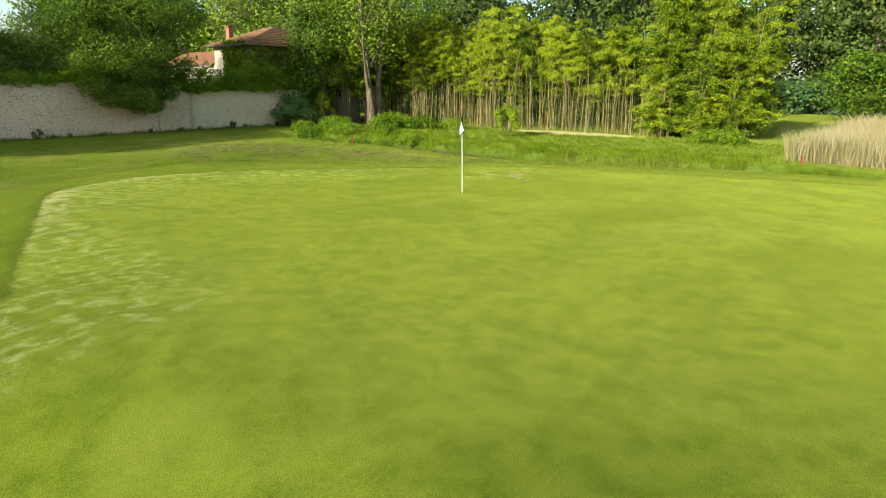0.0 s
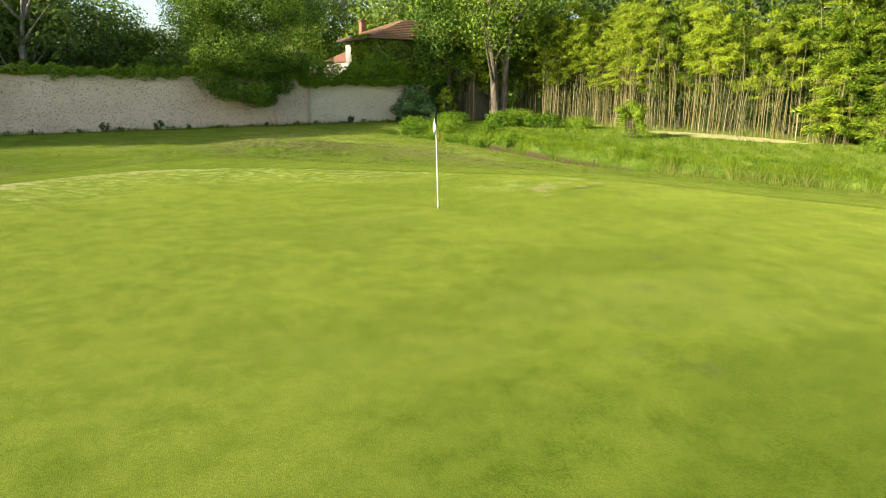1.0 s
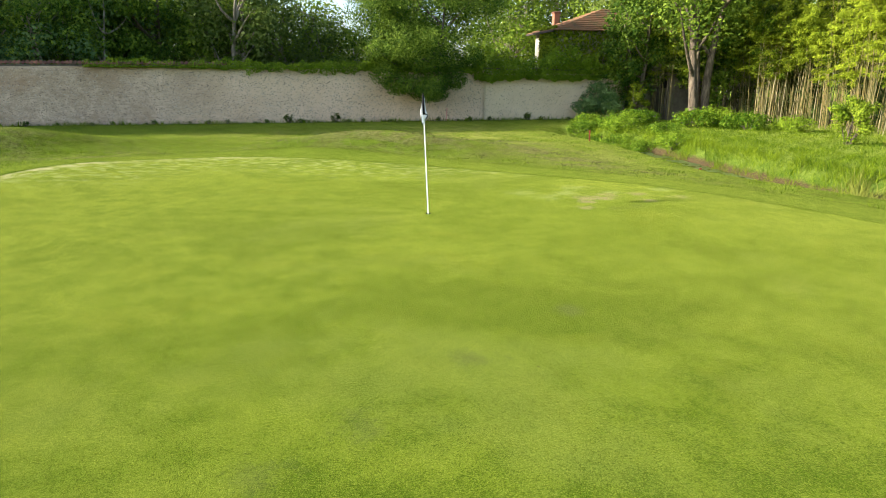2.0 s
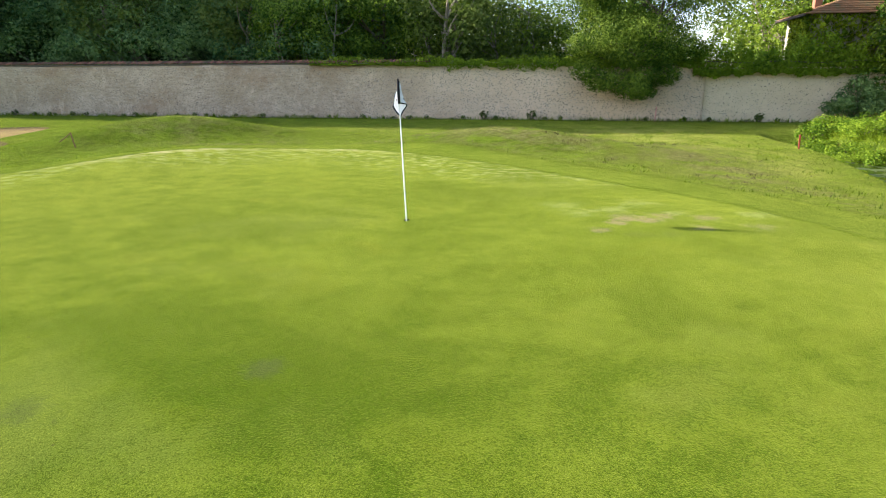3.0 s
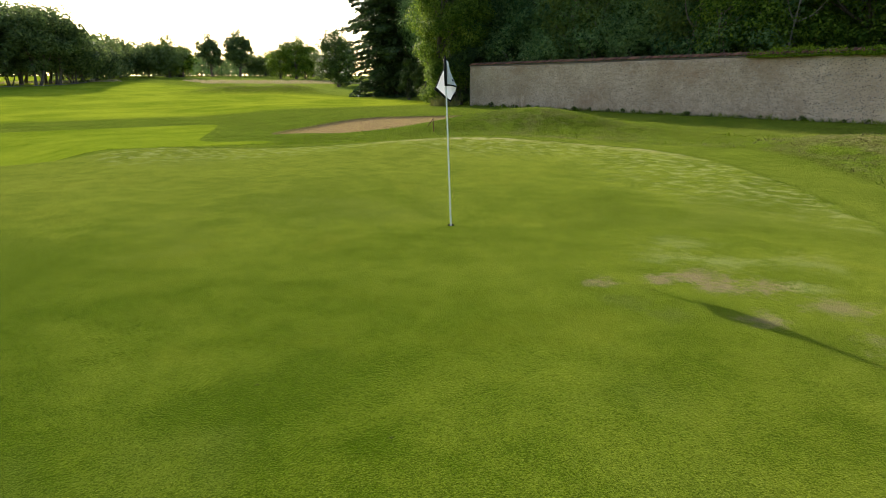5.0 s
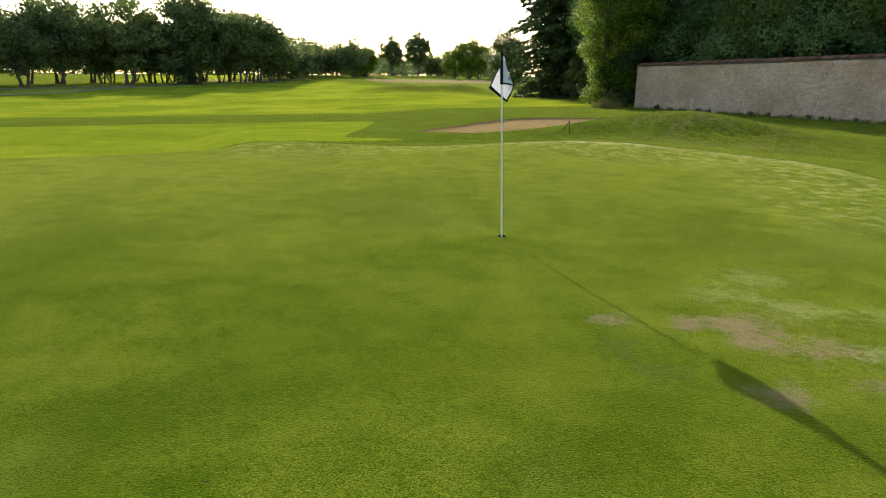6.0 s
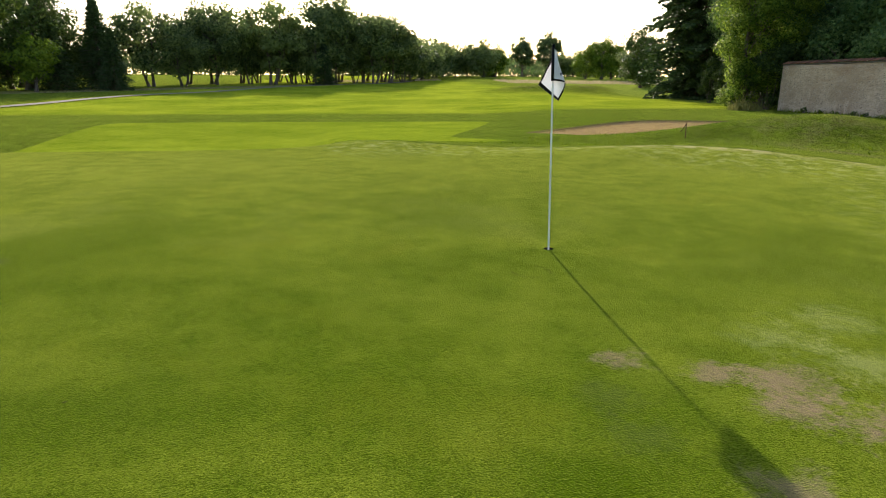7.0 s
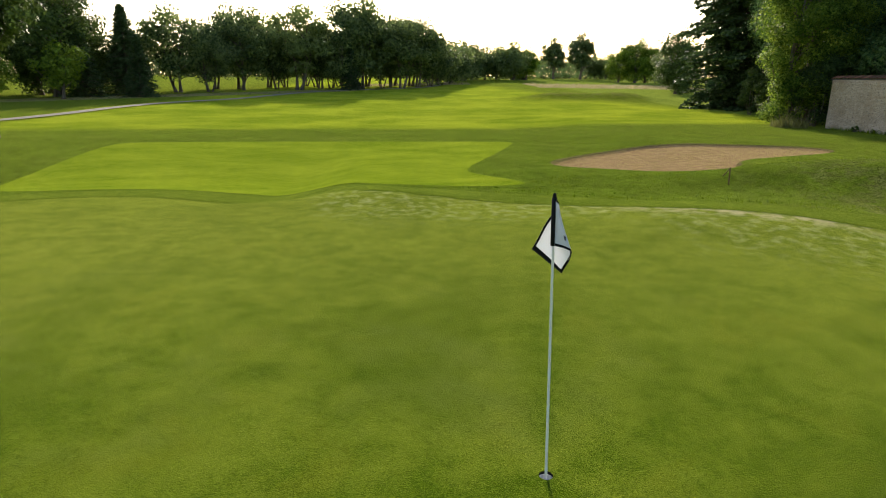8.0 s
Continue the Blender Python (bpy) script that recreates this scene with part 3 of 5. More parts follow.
masks = {
    "green_edge": outside(ax, ay, GREEN_RING),
    "fairway_edge": outside(ax, ay, FAIRWAY_RING),
    "bunker_edge": outside(ax, ay, BUNKER_RING),
    "western": smooth(0, 1, np.maximum((-ax - 2) / 6, (-ay - 7) / 4 * (1 - smooth(2.0, 3.6, ax)))),
    "wild": smooth(-0.4, 0.6, ditch_off) * smooth(-27, -24, ax) * (1 - smooth(4, 7, ax - (ay - 12) * 0.1)) * (ay < 60) + smooth(-33, -35, ax),
    "straw": bump(ax, ay, -46, -126, 15, 6, 0.62) + bump(ax, ay, -8, -134, 9, 4, 0.6) + bump(ax, ay, -9.2, 26.6, 5.5, 1.7, 1.0),
    "mud": ditch_on * np.exp(-((ditch_off - 0.75) / 0.6) ** 2) * 0.95 + (ax > 4.2) * (ax < 22) * (ay > 16.5) * (ay < 40) * 0.5,
    "sandy_rim": bump(ax, ay, -6.6, -8.3, 2.6, 1.6, 1.0, -0.6) + bump(ax, ay, -9.8, -4.6, 1.0, 2.0, 0.8),
    "darker_turf": bump(ax, ay, 2.5, 3.9, 5.0, 4.6, 0.7),
    # backlit paleness growing southwards, plus the worn patch in the south-east
    "backlit_worn_turf": smooth(1.0, -8.0, ay) * 1.0 + bump(ax, ay, 7.5, -7.6, 4.5, 2.2, 0.45),
    "litter": np.exp(-((ay + 97 - 0.75 * (ax - 24)) / 5.0) ** 2) * smooth(-2, 8, ax) * (1 - smooth(44, 56, ax)),
    "parched": bump(ax, ay, -19.0, 6.5, 7.5, 3.4, 0.95) + bump(ax, ay, -21.0, -2.0, 3.0, 7.0, 0.7) + bump(ax, ay, -9.5, 8.6, 4.0, 1.5, 0.6),
    "mound": bump(ax, ay, -23.5, -84, 6, 2.6, 0.8) + bump(ax, ay, -32, -82, 5, 2.6, 0.8) + bump(ax, ay, -11.4, 1.6, 2.2, 5.0, 1.15, -0.35) + bump(ax, ay, -12.4, -11.4, 3.4, 2.2, 0.75, 2.1) + bump(ax, ay, -8.6, 6.6, 4.6, 1.3, 1.1) + bump(ax, ay, -3.4, 7.9, 2.2, 0.7, 0.9) + bump(ax, ay, -10.8, -7.9, 1.3, 2.6, 0.9, 0.5),
    "far_fairway": smooth(42, 46, -ay) * (1 - smooth(29, 33, ax - (ay + 60) * 0.15)) * smooth(-38, -30, ax + (ay + 60) * 0.2) * (1 - np.clip(bump(ax, ay, -23.5, -83.4, 6.5, 3.0, 1.1) + bump(ax, ay, -32, -81.4, 5.5, 3.0, 1.1), 0, 1)),
}
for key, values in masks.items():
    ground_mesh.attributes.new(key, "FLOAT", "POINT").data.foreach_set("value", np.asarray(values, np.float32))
ground = tagged(new("ground", ground_mesh), "mown golf turf with putting green, bunker and fairway", "ground", kind="structure")


def ribbon(name, points, wide, lift, material, label):
    """A strip that lies on the ground along a line."""
    p = np.array(points, float)
    for _ in range(3):
        q = np.concatenate([p[:1], np.stack([0.75 * p[:-1] + 0.25 * p[1:], 0.25 * p[:-1] + 0.75 * p[1:]], 1).reshape(-1, 2), p[-1:]])
        p = q
    t = unit(np.gradient(p, axis=0))
    side = np.stack([-t[:, 1], t[:, 0]], 1)
    cols = []
    for k in (-1, -0.5, 0, 0.5, 1):
        c = p + side * k * wide / 2
        cols.append(np.column_stack([c, height(c[:, 0], c[:, 1]) + lift - 0.03 * abs(k)]))
    v = np.stack(cols, 1)
    n = len(p)
    i, j = np.meshgrid(np.arange(n - 1), np.arange(4), indexing="ij")
    f = np.stack([i * 5 + j, i * 5 + j + 1, (i + 1) * 5 + j + 1, (i + 1) * 5 + j], -1).reshape(-1, 4)
    return tagged(new(name, mesh_of(name, v.reshape(-1, 3), f, material, True)), label, "path", kind="structure")


ribbon("path", [(40, -38), (33.5, -50), (31.2, -59), (30.0, -68), (27.0, -76), (20.2, -83), (17.0, -93), (12.4, -103), (3.0, -112), (-6.1, -118), (-11.5, -132), (-16, -155)], 1.7, 0.10, GRAVEL, "pale gravel cart path across the fairway")

# water in the ditch
wx = np.linspace(-24, 9, 60)
wl = ditch_line(wx)
wv = np.concatenate([np.column_stack([wx, wl - 1.15, np.full(60, -0.86)]), np.column_stack([wx, wl + 1.15, np.full(60, -0.86)])])
wi = np.arange(59)
tagged(new("water", mesh_of("water", wv, np.stack([wi, wi + 1, wi + 61, wi + 60], 1), WATER)), "still green water with algae in the ditch", "water", kind="structure")

# ---- the flagstick in its cup ----
LEAN = Vector((0.019, -0.09, 2.127)).normalized()
flagstick = thing("flagstick", "white golf flagstick with limp black-edged white flag", "flagstick", (0, 0, cup_z))
stick_turn = LEAN.to_track_quat("Z", "Y").to_matrix().to_4x4()


def leaned(verts):
    return np.array([stick_turn @ Vector(v) for v in verts])


v, f = tube([(0, 0, -0.12), (0, 0, 0.0), (0, 0, 0.9), (0, 0, 1.7), (0, 0, 2.10)], [0.0105, 0.0105, 0.0100, 0.0090, 0.0085], 10)
part("pole", mesh_of("pole", leaned(v), f, STICK_WHITE, True), flagstick)
v, f = tube([(0, 0, 2.095), (0, 0, 2.105), (0, 0, 2.13), (0, 0, 2.14)], [0.004, 0.013, 0.012, 0.002], 10)
part("finial", mesh_of("finial", leaned(v), f, FLAG_BLACK, True), flagstick, "small black cap")
v, f = tube([(0, 0, 1.77), (0, 0, 1.772), (0, 0, 1.93), (0, 0, 2.105), (0, 0, 2.107)], [0.006, 0.019, 0.020, 0.019, 0.006], 12)
part("sleeve", mesh_of("sleeve", leaned(v), f, FLAG_BLACK, True), flagstick, "black cloth sleeve")


def flag_place(u, w):
    """The limp cloth: it leaves the pole to one side, folds back behind it and hangs in a point."""
    def run(points):
        ks = [0.0, 0.2, 0.36, 0.7, 1.0]
        return np.stack([np.interp(u, ks, [p[n] for p in points]) for n in range(3)], -1)
    top = run([(0, 0.018, 2.10), (-0.016, 0.026, 2.075), (-0.024, 0.012, 2.045), (0.045, -0.062, 1.90), (0.115, -0.100, 1.735)])
    low = run([(0, 0.018, 1.775), (-0.045, 0.075, 1.765), (-0.080, 0.119, 1.75), (-0.092, 0.055, 1.66), (-0.068, 0.011, 1.57)])
    w = np.asarray(w)[..., None]
    out = top * (1 - w) + low * w
    # the rear fold hangs behind the pole
    behind = np.clip((u - 0.36) / 0.25, 0, 1) * np.clip((1.02 - u) / 0.3, 0, 1) * np.sin(np.pi * np.clip(w[..., 0], 0, 1))
    out[..., 0] -= 0.026 * behind
    out[..., 1] -= 0.040 * behind
    out[..., 1] += 0.006 * np.sin(u * 9 + w[..., 0] * 3)
    return out


us, ws = np.linspace(0, 1, 25), np.linspace(0, 1, 17)


def cloth(name, u, w, material, lift=0.0):
    U, W = np.meshgrid(u, w, indexing="ij")
    front, back = flag_place(U, W).reshape(-1, 3), flag_place(U, W).reshape(-1, 3)
    front[:, 1] += 0.0012 + lift
    back[:, 1] -= 0.0012 + lift
    n, m = len(u), len(w)
    i, j = np.meshgrid(np.arange(n - 1), np.arange(m - 1), indexing="ij")
    q = np.stack([i * m + j, (i + 1) * m + j, (i + 1) * m + j + 1, i * m + j + 1], -1).reshape(-1, 4)
    rim = [a * m for a in range(n)] + [(n - 1) * m + b for b in range(1, m)] + [a * m + m - 1 for a in range(n - 2, -1, -1)] + [b for b in range(m - 2, 0, -1)]
    rim = np.array(rim)
    nxt = np.roll(rim, -1)
    sides = np.stack([rim, nxt, nxt + n * m, rim + n * m], 1)
    return mesh_of(name, leaned(np.concatenate([front, back])), np.concatenate([q, q[:, ::-1] + n * m, sides]), material, True)


flag = part("flag", cloth("flag", us, ws, FLAG_WHITE), flagstick, "limp white cloth flag")
part("hem", cloth("hem_top", us, np.array([0.0, 0.05]), FLAG_BLACK, 0.0014), flag, "black hem")
part("hem", cloth("hem_low", us, np.array([0.94, 1.0]), FLAG_BLACK, 0.0014), flag, "black hem")
part("hem", cloth("hem_fly", np.array([0.94, 0.97, 1.0]), ws, FLAG_BLACK, 0.0016), flag, "black hem")
for u0, u1, w0, w1 in ((0.24, 0.31, 0.70, 0.74), (0.25, 0.285, 0.74, 0.80), (0.44, 0.48, 0.80, 0.87), (0.48, 0.53, 0.82, 0.85), (0.60, 0.67, 0.36, 0.385), (0.62, 0.645, 0.385, 0.45)):
    part("emblem", cloth("emblem", np.linspace(u0, u1, 4), np.linspace(w0, w1, 3), FLAG_BLACK, 0.0018), flag, "small black mark")

cup = thing("golf_cup", "white plastic cup liner sunk in the green", "golf cup", (0, 0, cup_z))
rc = CUP_R + 0.001
prof = [(rc - 0.004, -0.025), (rc, -0.025), (rc, -0.16), (0.012, -0.16), (0.012, -0.152), (rc - 0.004, -0.152), (rc - 0.004, -0.025)]
cv, cf = [], []
for r, z in prof:
    cv += [(r * math.cos(a), r * math.sin(a), z) for a in ring_a]
for i in range(len(prof) - 1):
    cf += [(i * 24 + k, i * 24 + (k + 1) % 24, (i + 1) * 24 + (k + 1) % 24, (i + 1) * 24 + k) for k in range(24)]
part("liner", mesh_of("liner", cv, cf, CUP_WHITE, True), cup)
sv = [((rc + d) * math.cos(a), (rc + d) * math.sin(a), z) for d, z in ((0, -0.001), (0, -0.026)) for a in ring_a]
part("soil_rim", mesh_of("soil_rim", sv, [(k, (k + 1) % 24, 24 + (k + 1) % 24, 24 + k) for k in range(24)], DARK), cup, "dark cut soil")

# ---- the old wall ----
WX, WALL_TOP = -30.6, 3.05


def wall_block(name, y0, y1, top, material, label, rng):
    """A wall with an uneven face, 0.5 m thick."""
    ys, zs = np.linspace(y0, y1, int((y1 - y0) / 0.3) + 2), np.linspace(-0.8, top, 15)
    Yw, Zw = np.meshgrid(ys, zs, indexing="ij")
    bow = 0.03 * np.sin(Yw * 0.31 + 1) + 0.015 * np.sin(Yw * 1.1) + rng.normal(0, 0.008, Yw.shape)
    face = np.stack([WX + bow, Yw, Zw + np.where(Zw > top - 0.01, 0.03 * np.sin(Yw * 0.8), 0)], -1).reshape(-1, 3)
    rear = face.copy()
    rear[:, 0] = WX - 0.5 - 0.01 * rear[:, 2]
    n, m = len(ys), len(zs)
    i, j = np.meshgrid(np.arange(n - 1), np.arange(m - 1), indexing="ij")
    q = np.stack([i * m + j, (i + 1) * m + j, (i + 1) * m + j + 1, i * m + j + 1], -1).reshape(-1, 4)
    s = n * m
    topq = np.stack([np.arange(n - 1) * m + m - 1, (np.arange(n - 1) + 1) * m + m - 1, (np.arange(n - 1) + 1) * m + m - 1 + s, np.arange(n - 1) * m + m - 1 + s], 1)
    ends = [np.stack([k + np.arange(m - 1), k + np.arange(m - 1) + s, k + np.arange(1, m) + s, k + np.arange(1, m)], 1) for k in (0, (n - 1) * m)]
    return tagged(new(name, mesh_of(name, np.concatenate([face, rear]), np.concatenate([q, q[:, ::-1] + s, topq, *ends]), material)), label, "wall", kind="structure")


wall_rng = np.random.default_rng(5)
wall_west = wall_block("wall_west", -39.0, 10.75, WALL_TOP, WALL, "long weathered pale rubble garden wall", wall_rng)
wall_north = wall_block("wall_north", 10.76, 21.0, 2.75, WALL_OLD, "brown-stained end of the old rubble wall", wall_rng)


def facing(parent, y0, y1, top, count, rng):
    """Stones that stand a little proud of the mortar, in rough courses."""
    y, z = rng.uniform(y0 + 0.1, y1 - 0.1, count), np.round(rng.uniform(-0.3, top - 0.15, count) / 0.13) * 0.13 + rng.normal(0, 0.045, count)
    hy, hz, hx = rng.uniform(0.02, 0.065, count), rng.uniform(0.016, 0.045, count), rng.uniform(0.006, 0.024, count)
    x = WX + 0.03 * np.sin(y * 0.31 + 1) + 0.015 * np.sin(y * 1.1) - 0.005
    a = np.arange(6) * np.pi / 3 + 0.3
    ring = np.stack([np.zeros(6), np.cos(a), np.sin(a)], 1)
    v = np.empty((count, 12, 3))
    jitter = rng.uniform(0.75, 1.2, (count, 6, 1))
    scale = np.stack([np.zeros(count), hy, hz], 1)[:, None]
    base = np.stack([x - 0.02, y, z], 1)[:, None]
    v[:, :6] = base + ring * scale * jitter
    v[:, 6:] = base + ring * scale * jitter * 0.72 + np.stack([hx + 0.02, 0 * y, 0 * z], 1)[:, None]
    k = np.arange(6)
    q = np.stack([k, (k + 1) % 6, 6 + (k + 1) % 6, 6 + k], 1)
    caps = np.array([[6, 7, 8, 9], [6, 9, 10, 11]])
    f = (np.concatenate([q, caps])[None] + 12 * np.arange(count)[:, None, None]).reshape(-1, 4)
    ob = part("facing_stones", mesh_of("facing_stones", v.reshape(-1, 3), f, STONE), parent)
    return tagged(ob, "small rough facing stones", kind="stuff")


facing(wall_west, -39.0, 10.7, WALL_TOP, 12500, wall_rng)
facing(wall_north, 10.8, 20.9, 2.75, 500, wall_rng)

# ---- trees and plants ----
def branch(rng, start, end, r0, r1, bend=0.15, n=6):
    start, end = np.array(start, float), np.array(end, float)
    k = np.linspace(0, 1, n)[:, None]
    off = rng.normal(0, bend, 3) * np.linalg.norm(end - start)
    return tube(start + (end - start) * k + off * np.sin(k * np.pi) * 0.5, r0 + (r1 - r0) * k[:, 0] ** 0.8, 6)


def broadleaf(name, label, seed, tall, wide, clear, leaf, bark, leaf_size, count, clumps=55, stems=1, lean=0.06, squash=1.0, group="trees", boughs=(), stout=1.0):
    """A tree: tapered trunk with limbs, and a crown of leaf clumps with gaps."""
    rng = np.random.default_rng(seed)
    tree = thing(name, label, "tree", group=group)
    base = (tall * 0.018 + 0.06) * (0.72 if stems > 2 else 1.0) * stout
    wood, tops = [], []
    for s in range(stems):
        a = s * 2 * np.pi / stems + rng.uniform(0, 1)
        out = 0.0 if stems == 1 else 0.25 + 0.06 * stems
        foot = np.array([math.cos(a) * out * 0.8, math.sin(a) * out * 0.8, -0.3])
        top = np.array([math.cos(a) * out * 4 + rng.normal(0, lean * tall), math.sin(a) * out * 4 + rng.normal(0, lean * tall), tall * rng.uniform(0.72, 0.85)])
        k = np.linspace(0, 1, 9)[:, None]
        sway = rng.normal(0, 0.025 * tall, (1, 3)) * np.sin(k * np.pi * 1.4) * (1, 1, 0)
        line = foot + (top - foot) * k + sway
        r = base * (1.25 if stems == 1 else 0.8) * (1 - 0.85 * k[:, 0]) * (1 + 0.5 * np.exp(-k[:, 0] * 18))
        wood.append(tube(line, r, 8))
        tops.append(line)
    centre = np.array([0, 0, (tall + clear) / 2])
    half = np.array([wide, wide, (tall - clear) / 2 * squash])
    d = unit(rng.normal(size=(clumps, 3)))
    c = centre + d * half * rng.uniform(0.45, 1.0, (clumps, 1)) * rng.uniform(0.85, 1.1, (clumps, 1))
    c[:, :2] *= (0.72 + 0.28 * np.sin(np.clip((c[:, 2:] - clear) / (tall - clear), 0, 1) * np.pi))
    for q in [*c[rng.permutation(clumps)[: min(clumps, 20)]], *(np.array(b[:3]) for b in boughs)]:
        line = tops[rng.integers(len(tops))]
        at = line[np.argmin(np.abs(line[:, 2] - max(q[2] - 0.22 * tall, clear * 0.7)))]
        wood.append(branch(rng, at, q, base * 0.38, base * 0.06))
    v, f = joined(wood)
    part("trunk", mesh_of(name + "_trunk", v, f, bark, True), tree)
    size = wide * rng.uniform(0.27, 0.45, clumps)
    # boughs that hang low: (x, y, z, radius), each with a limb from the trunk
    if boughs:
        c, size = np.concatenate([c, np.array([b[:3] for b in boughs])]), np.concatenate([size, [b[3] for b in boughs]])
        clumps = len(c)
    which = rng.integers(0, clumps, count)
    puff = unit(rng.normal(size=(count, 3))) * rng.uniform(0.25, 1.0, (count, 1)) ** 0.5
    p = c[which] + puff * size[which][:, None] * (1, 1, 0.72)
    p[:, 2] = np.maximum(p[:, 2], 0.15)
    v, f = leaves(rng, p, leaf_size, leaf_size * 0.6, 0.15, 0.35, far=leaf_size > 0.1, outs=puff)
    part("crown", mesh_of(name + "_crown", v, f, leaf), tree)
    return tree


def conifer(name, label, seed, tall, wide, count, leaf_size=0.5, skirt=0.06, group="trees", taper=0.75):
    """A conifer: straight trunk with tiers of drooping boughs of needle sprays."""
    rng = np.random.default_rng(seed)
    tree = thing(name, label, "tree", group=group)
    wood = [tube([(0, 0, -0.3), (0, 0, tall * 0.5), (0, 0, tall)], [tall * 0.022, tall * 0.013, 0.02], 8)]
    pts, ways = [], []
    tiers = 40
    per = count // (tiers * 9)
    for k in range(tiers):
        z = tall * (skirt + (0.97 - skirt) * (k / tiers) ** 0.95)
        reach = wide * (1 - (z / tall)) ** taper * rng.uniform(0.85, 1.1)
        for b in range(9):
            a = b * 2 * np.pi / 9 + k * 1.9 + rng.normal(0, 0.2)
            far = reach * rng.uniform(0.65, 1.12)
            tip = np.array([math.cos(a) * far, math.sin(a) * far, z - 0.16 * far + rng.normal(0, 0.2)])
            wood.append(tube([(0, 0, z), tuple(tip * (0.55, 0.55, 1) + (0, 0, 0.06 * far)), tuple(tip)], [0.05, 0.03, 0.01], 4))
            t = rng.uniform(0.2, 1.0, per)[:, None]
            side = np.array([-math.sin(a), math.cos(a), 0])
            s = rng.normal(0, 0.16, (per, 1)) * far * (1.15 - t)
            p = np.array([0, 0, z]) + (tip - (0, 0, z)) * t + side * s + rng.normal(0, 0.12, (per, 3)) + (0, 0, 0.05 * far) * np.sin(t * np.pi) - np.abs(s) * (0, 0, 0.25)
            pts.append(p)
            ways.append(unit(tip - (0, 0, z)) * 0.8 + side * np.sign(s) * 0.7 + rng.normal(0, 0.3, (per, 3)) - (0, 0, 0.25))
    v, f = joined(wood)
    part("trunk", mesh_of(name + "_trunk", v, f, BARK, True), tree)
    p, w = np.concatenate(pts), np.concatenate(ways)
    p[:, 2] = np.maximum(p[:, 2], 0.1)
    v, f = leaves(rng, p, leaf_size, leaf_size * 0.5, 0, 0.5, w, True)
    part("crown", mesh_of(name + "_crown", v, f, NEEDLE), tree)
    return tree


def shrub(name, label, seed, tall, wide, leaf, leaf_size, count, group="shrubs"):
    """A bush: several stems from the ground and leaf clumps down to it."""
    rng = np.random.default_rng(seed)
    bush = thing(name, label, "shrub", group=group)
    clumps = 26
    d = unit(rng.normal(size=(clumps, 3)) + (0, 0, 0.4))
    c = np.array([0, 0, tall * 0.42]) + d * (wide, wide, tall * 0.5) * rng.uniform(0.5, 0.95, (clumps, 1))
    c[:, 2] = np.maximum(c[:, 2], tall * 0.12)
    v, f = joined([branch(rng, (rng.normal(0, 0.08), rng.normal(0, 0.08), -0.1), q, 0.03, 0.008) for q in c[:12]])
    part("branchwork", mesh_of(name + "_branchwork", v, f, BARK), bush)
    which = rng.integers(0, clumps, count)
    puff = unit(rng.normal(size=(count, 3))) * rng.uniform(0.2, 1, (count, 1)) ** 0.6
    p = c[which] + puff * wide * 0.36 * (1, 1, 0.8)
    p[:, 2] = np.maximum(p[:, 2], 0.03)
    v, f = leaves(rng, p, leaf_size, leaf_size * 0.55, 0.1, 0.35, far=count > 4000, outs=puff)
    part("foliage", mesh_of(name + "_foliage", v, f, leaf), bush)
    return bush


def put(ob, x, y, turn=0.0, size=1.0, tall=1.0, sink=0.0, label=""):
    """Sets the first of its kind, or a copy of it, on the ground."""
    m = pose(x, y, z_at(x, y) - sink, 0, 0, turn) @ Matrix.Diagonal((size, size, size * tall, 1))
    if "placed" in ob:
        ob = copy_thing(ob, m)
    else:
        ob.matrix_basis = m
        ob["placed"] = 1
    return tagged(ob, label) if label else ob


# woodland behind the wall
wood_a = broadleaf("woodland_tree", "tall dark green woodland tree behind the wall", 11, 11.8, 4.6, 3.0, WOOD_LEAF, BARK, 0.195, 18000, 58, group="woodland trees")
wood_b = broadleaf("woodland_tree", "tall dark green woodland tree behind the wall", 12, 11.2, 4.7, 3.0, WOOD_LEAF, BARK, 0.195, 18000, 58, group="woodland trees")
wood_c = broadleaf("woodland_tree", "mid-green woodland tree with pale stems behind the wall", 13, 11, 3.8, 3.6, ROBINIA_LEAF, PALE_BARK, 0.24, 7000, 60, 3, group="woodland trees")
# northern copy in a lighter leaf colour that stands in for sunlight
wood_lit = broadleaf("woodland_tree", "mid-green woodland tree behind the wall, leaves paled for sunlight", 15, 11.4, 4.6, 2.6, LIGHT_LEAF, BARK, 0.195, 18000, 58, group="woodland trees")
rng = random.Random(3)
spots = []
for k in range(8):
    spots.append((wood_lit if k > 5 else wood_b if k % 3 else wood_a, -36.8 - rng.uniform(0, 2.0), -47 + k * 5.2 + rng.uniform(-0.8, 0.8)))
for k in range(8):
    spots.append((wood_lit if k > 5 else wood_a if k % 2 else wood_b, -43.5 - rng.uniform(0, 3), -50 + k * 6.0 + rng.uniform(-1, 1)))
spots += [(wood_c, -35.5, -13.5), (wood_c, -39.0, -25.0)]
wood_d = broadleaf("woodland_tree", "silvery grey-green willow among the woodland", 14, 11, 3.2, 3.4, WILLOW_LEAF, PALE_BARK, 0.26, 6500, 60, 2, group="woodland trees")
spots += [(wood_d, -34.9, -29.5), (wood_d, -35.0, -20.0), (wood_d, -35.2, -5.0), (wood_d, -46, -14.0), (wood_c, -33.8, -16.0)]
for ob, x, y in spots:
    put(ob, x, y, rng.uniform(0, 360), rng.uniform(0.9, 1.12), 1.0, 0.1)
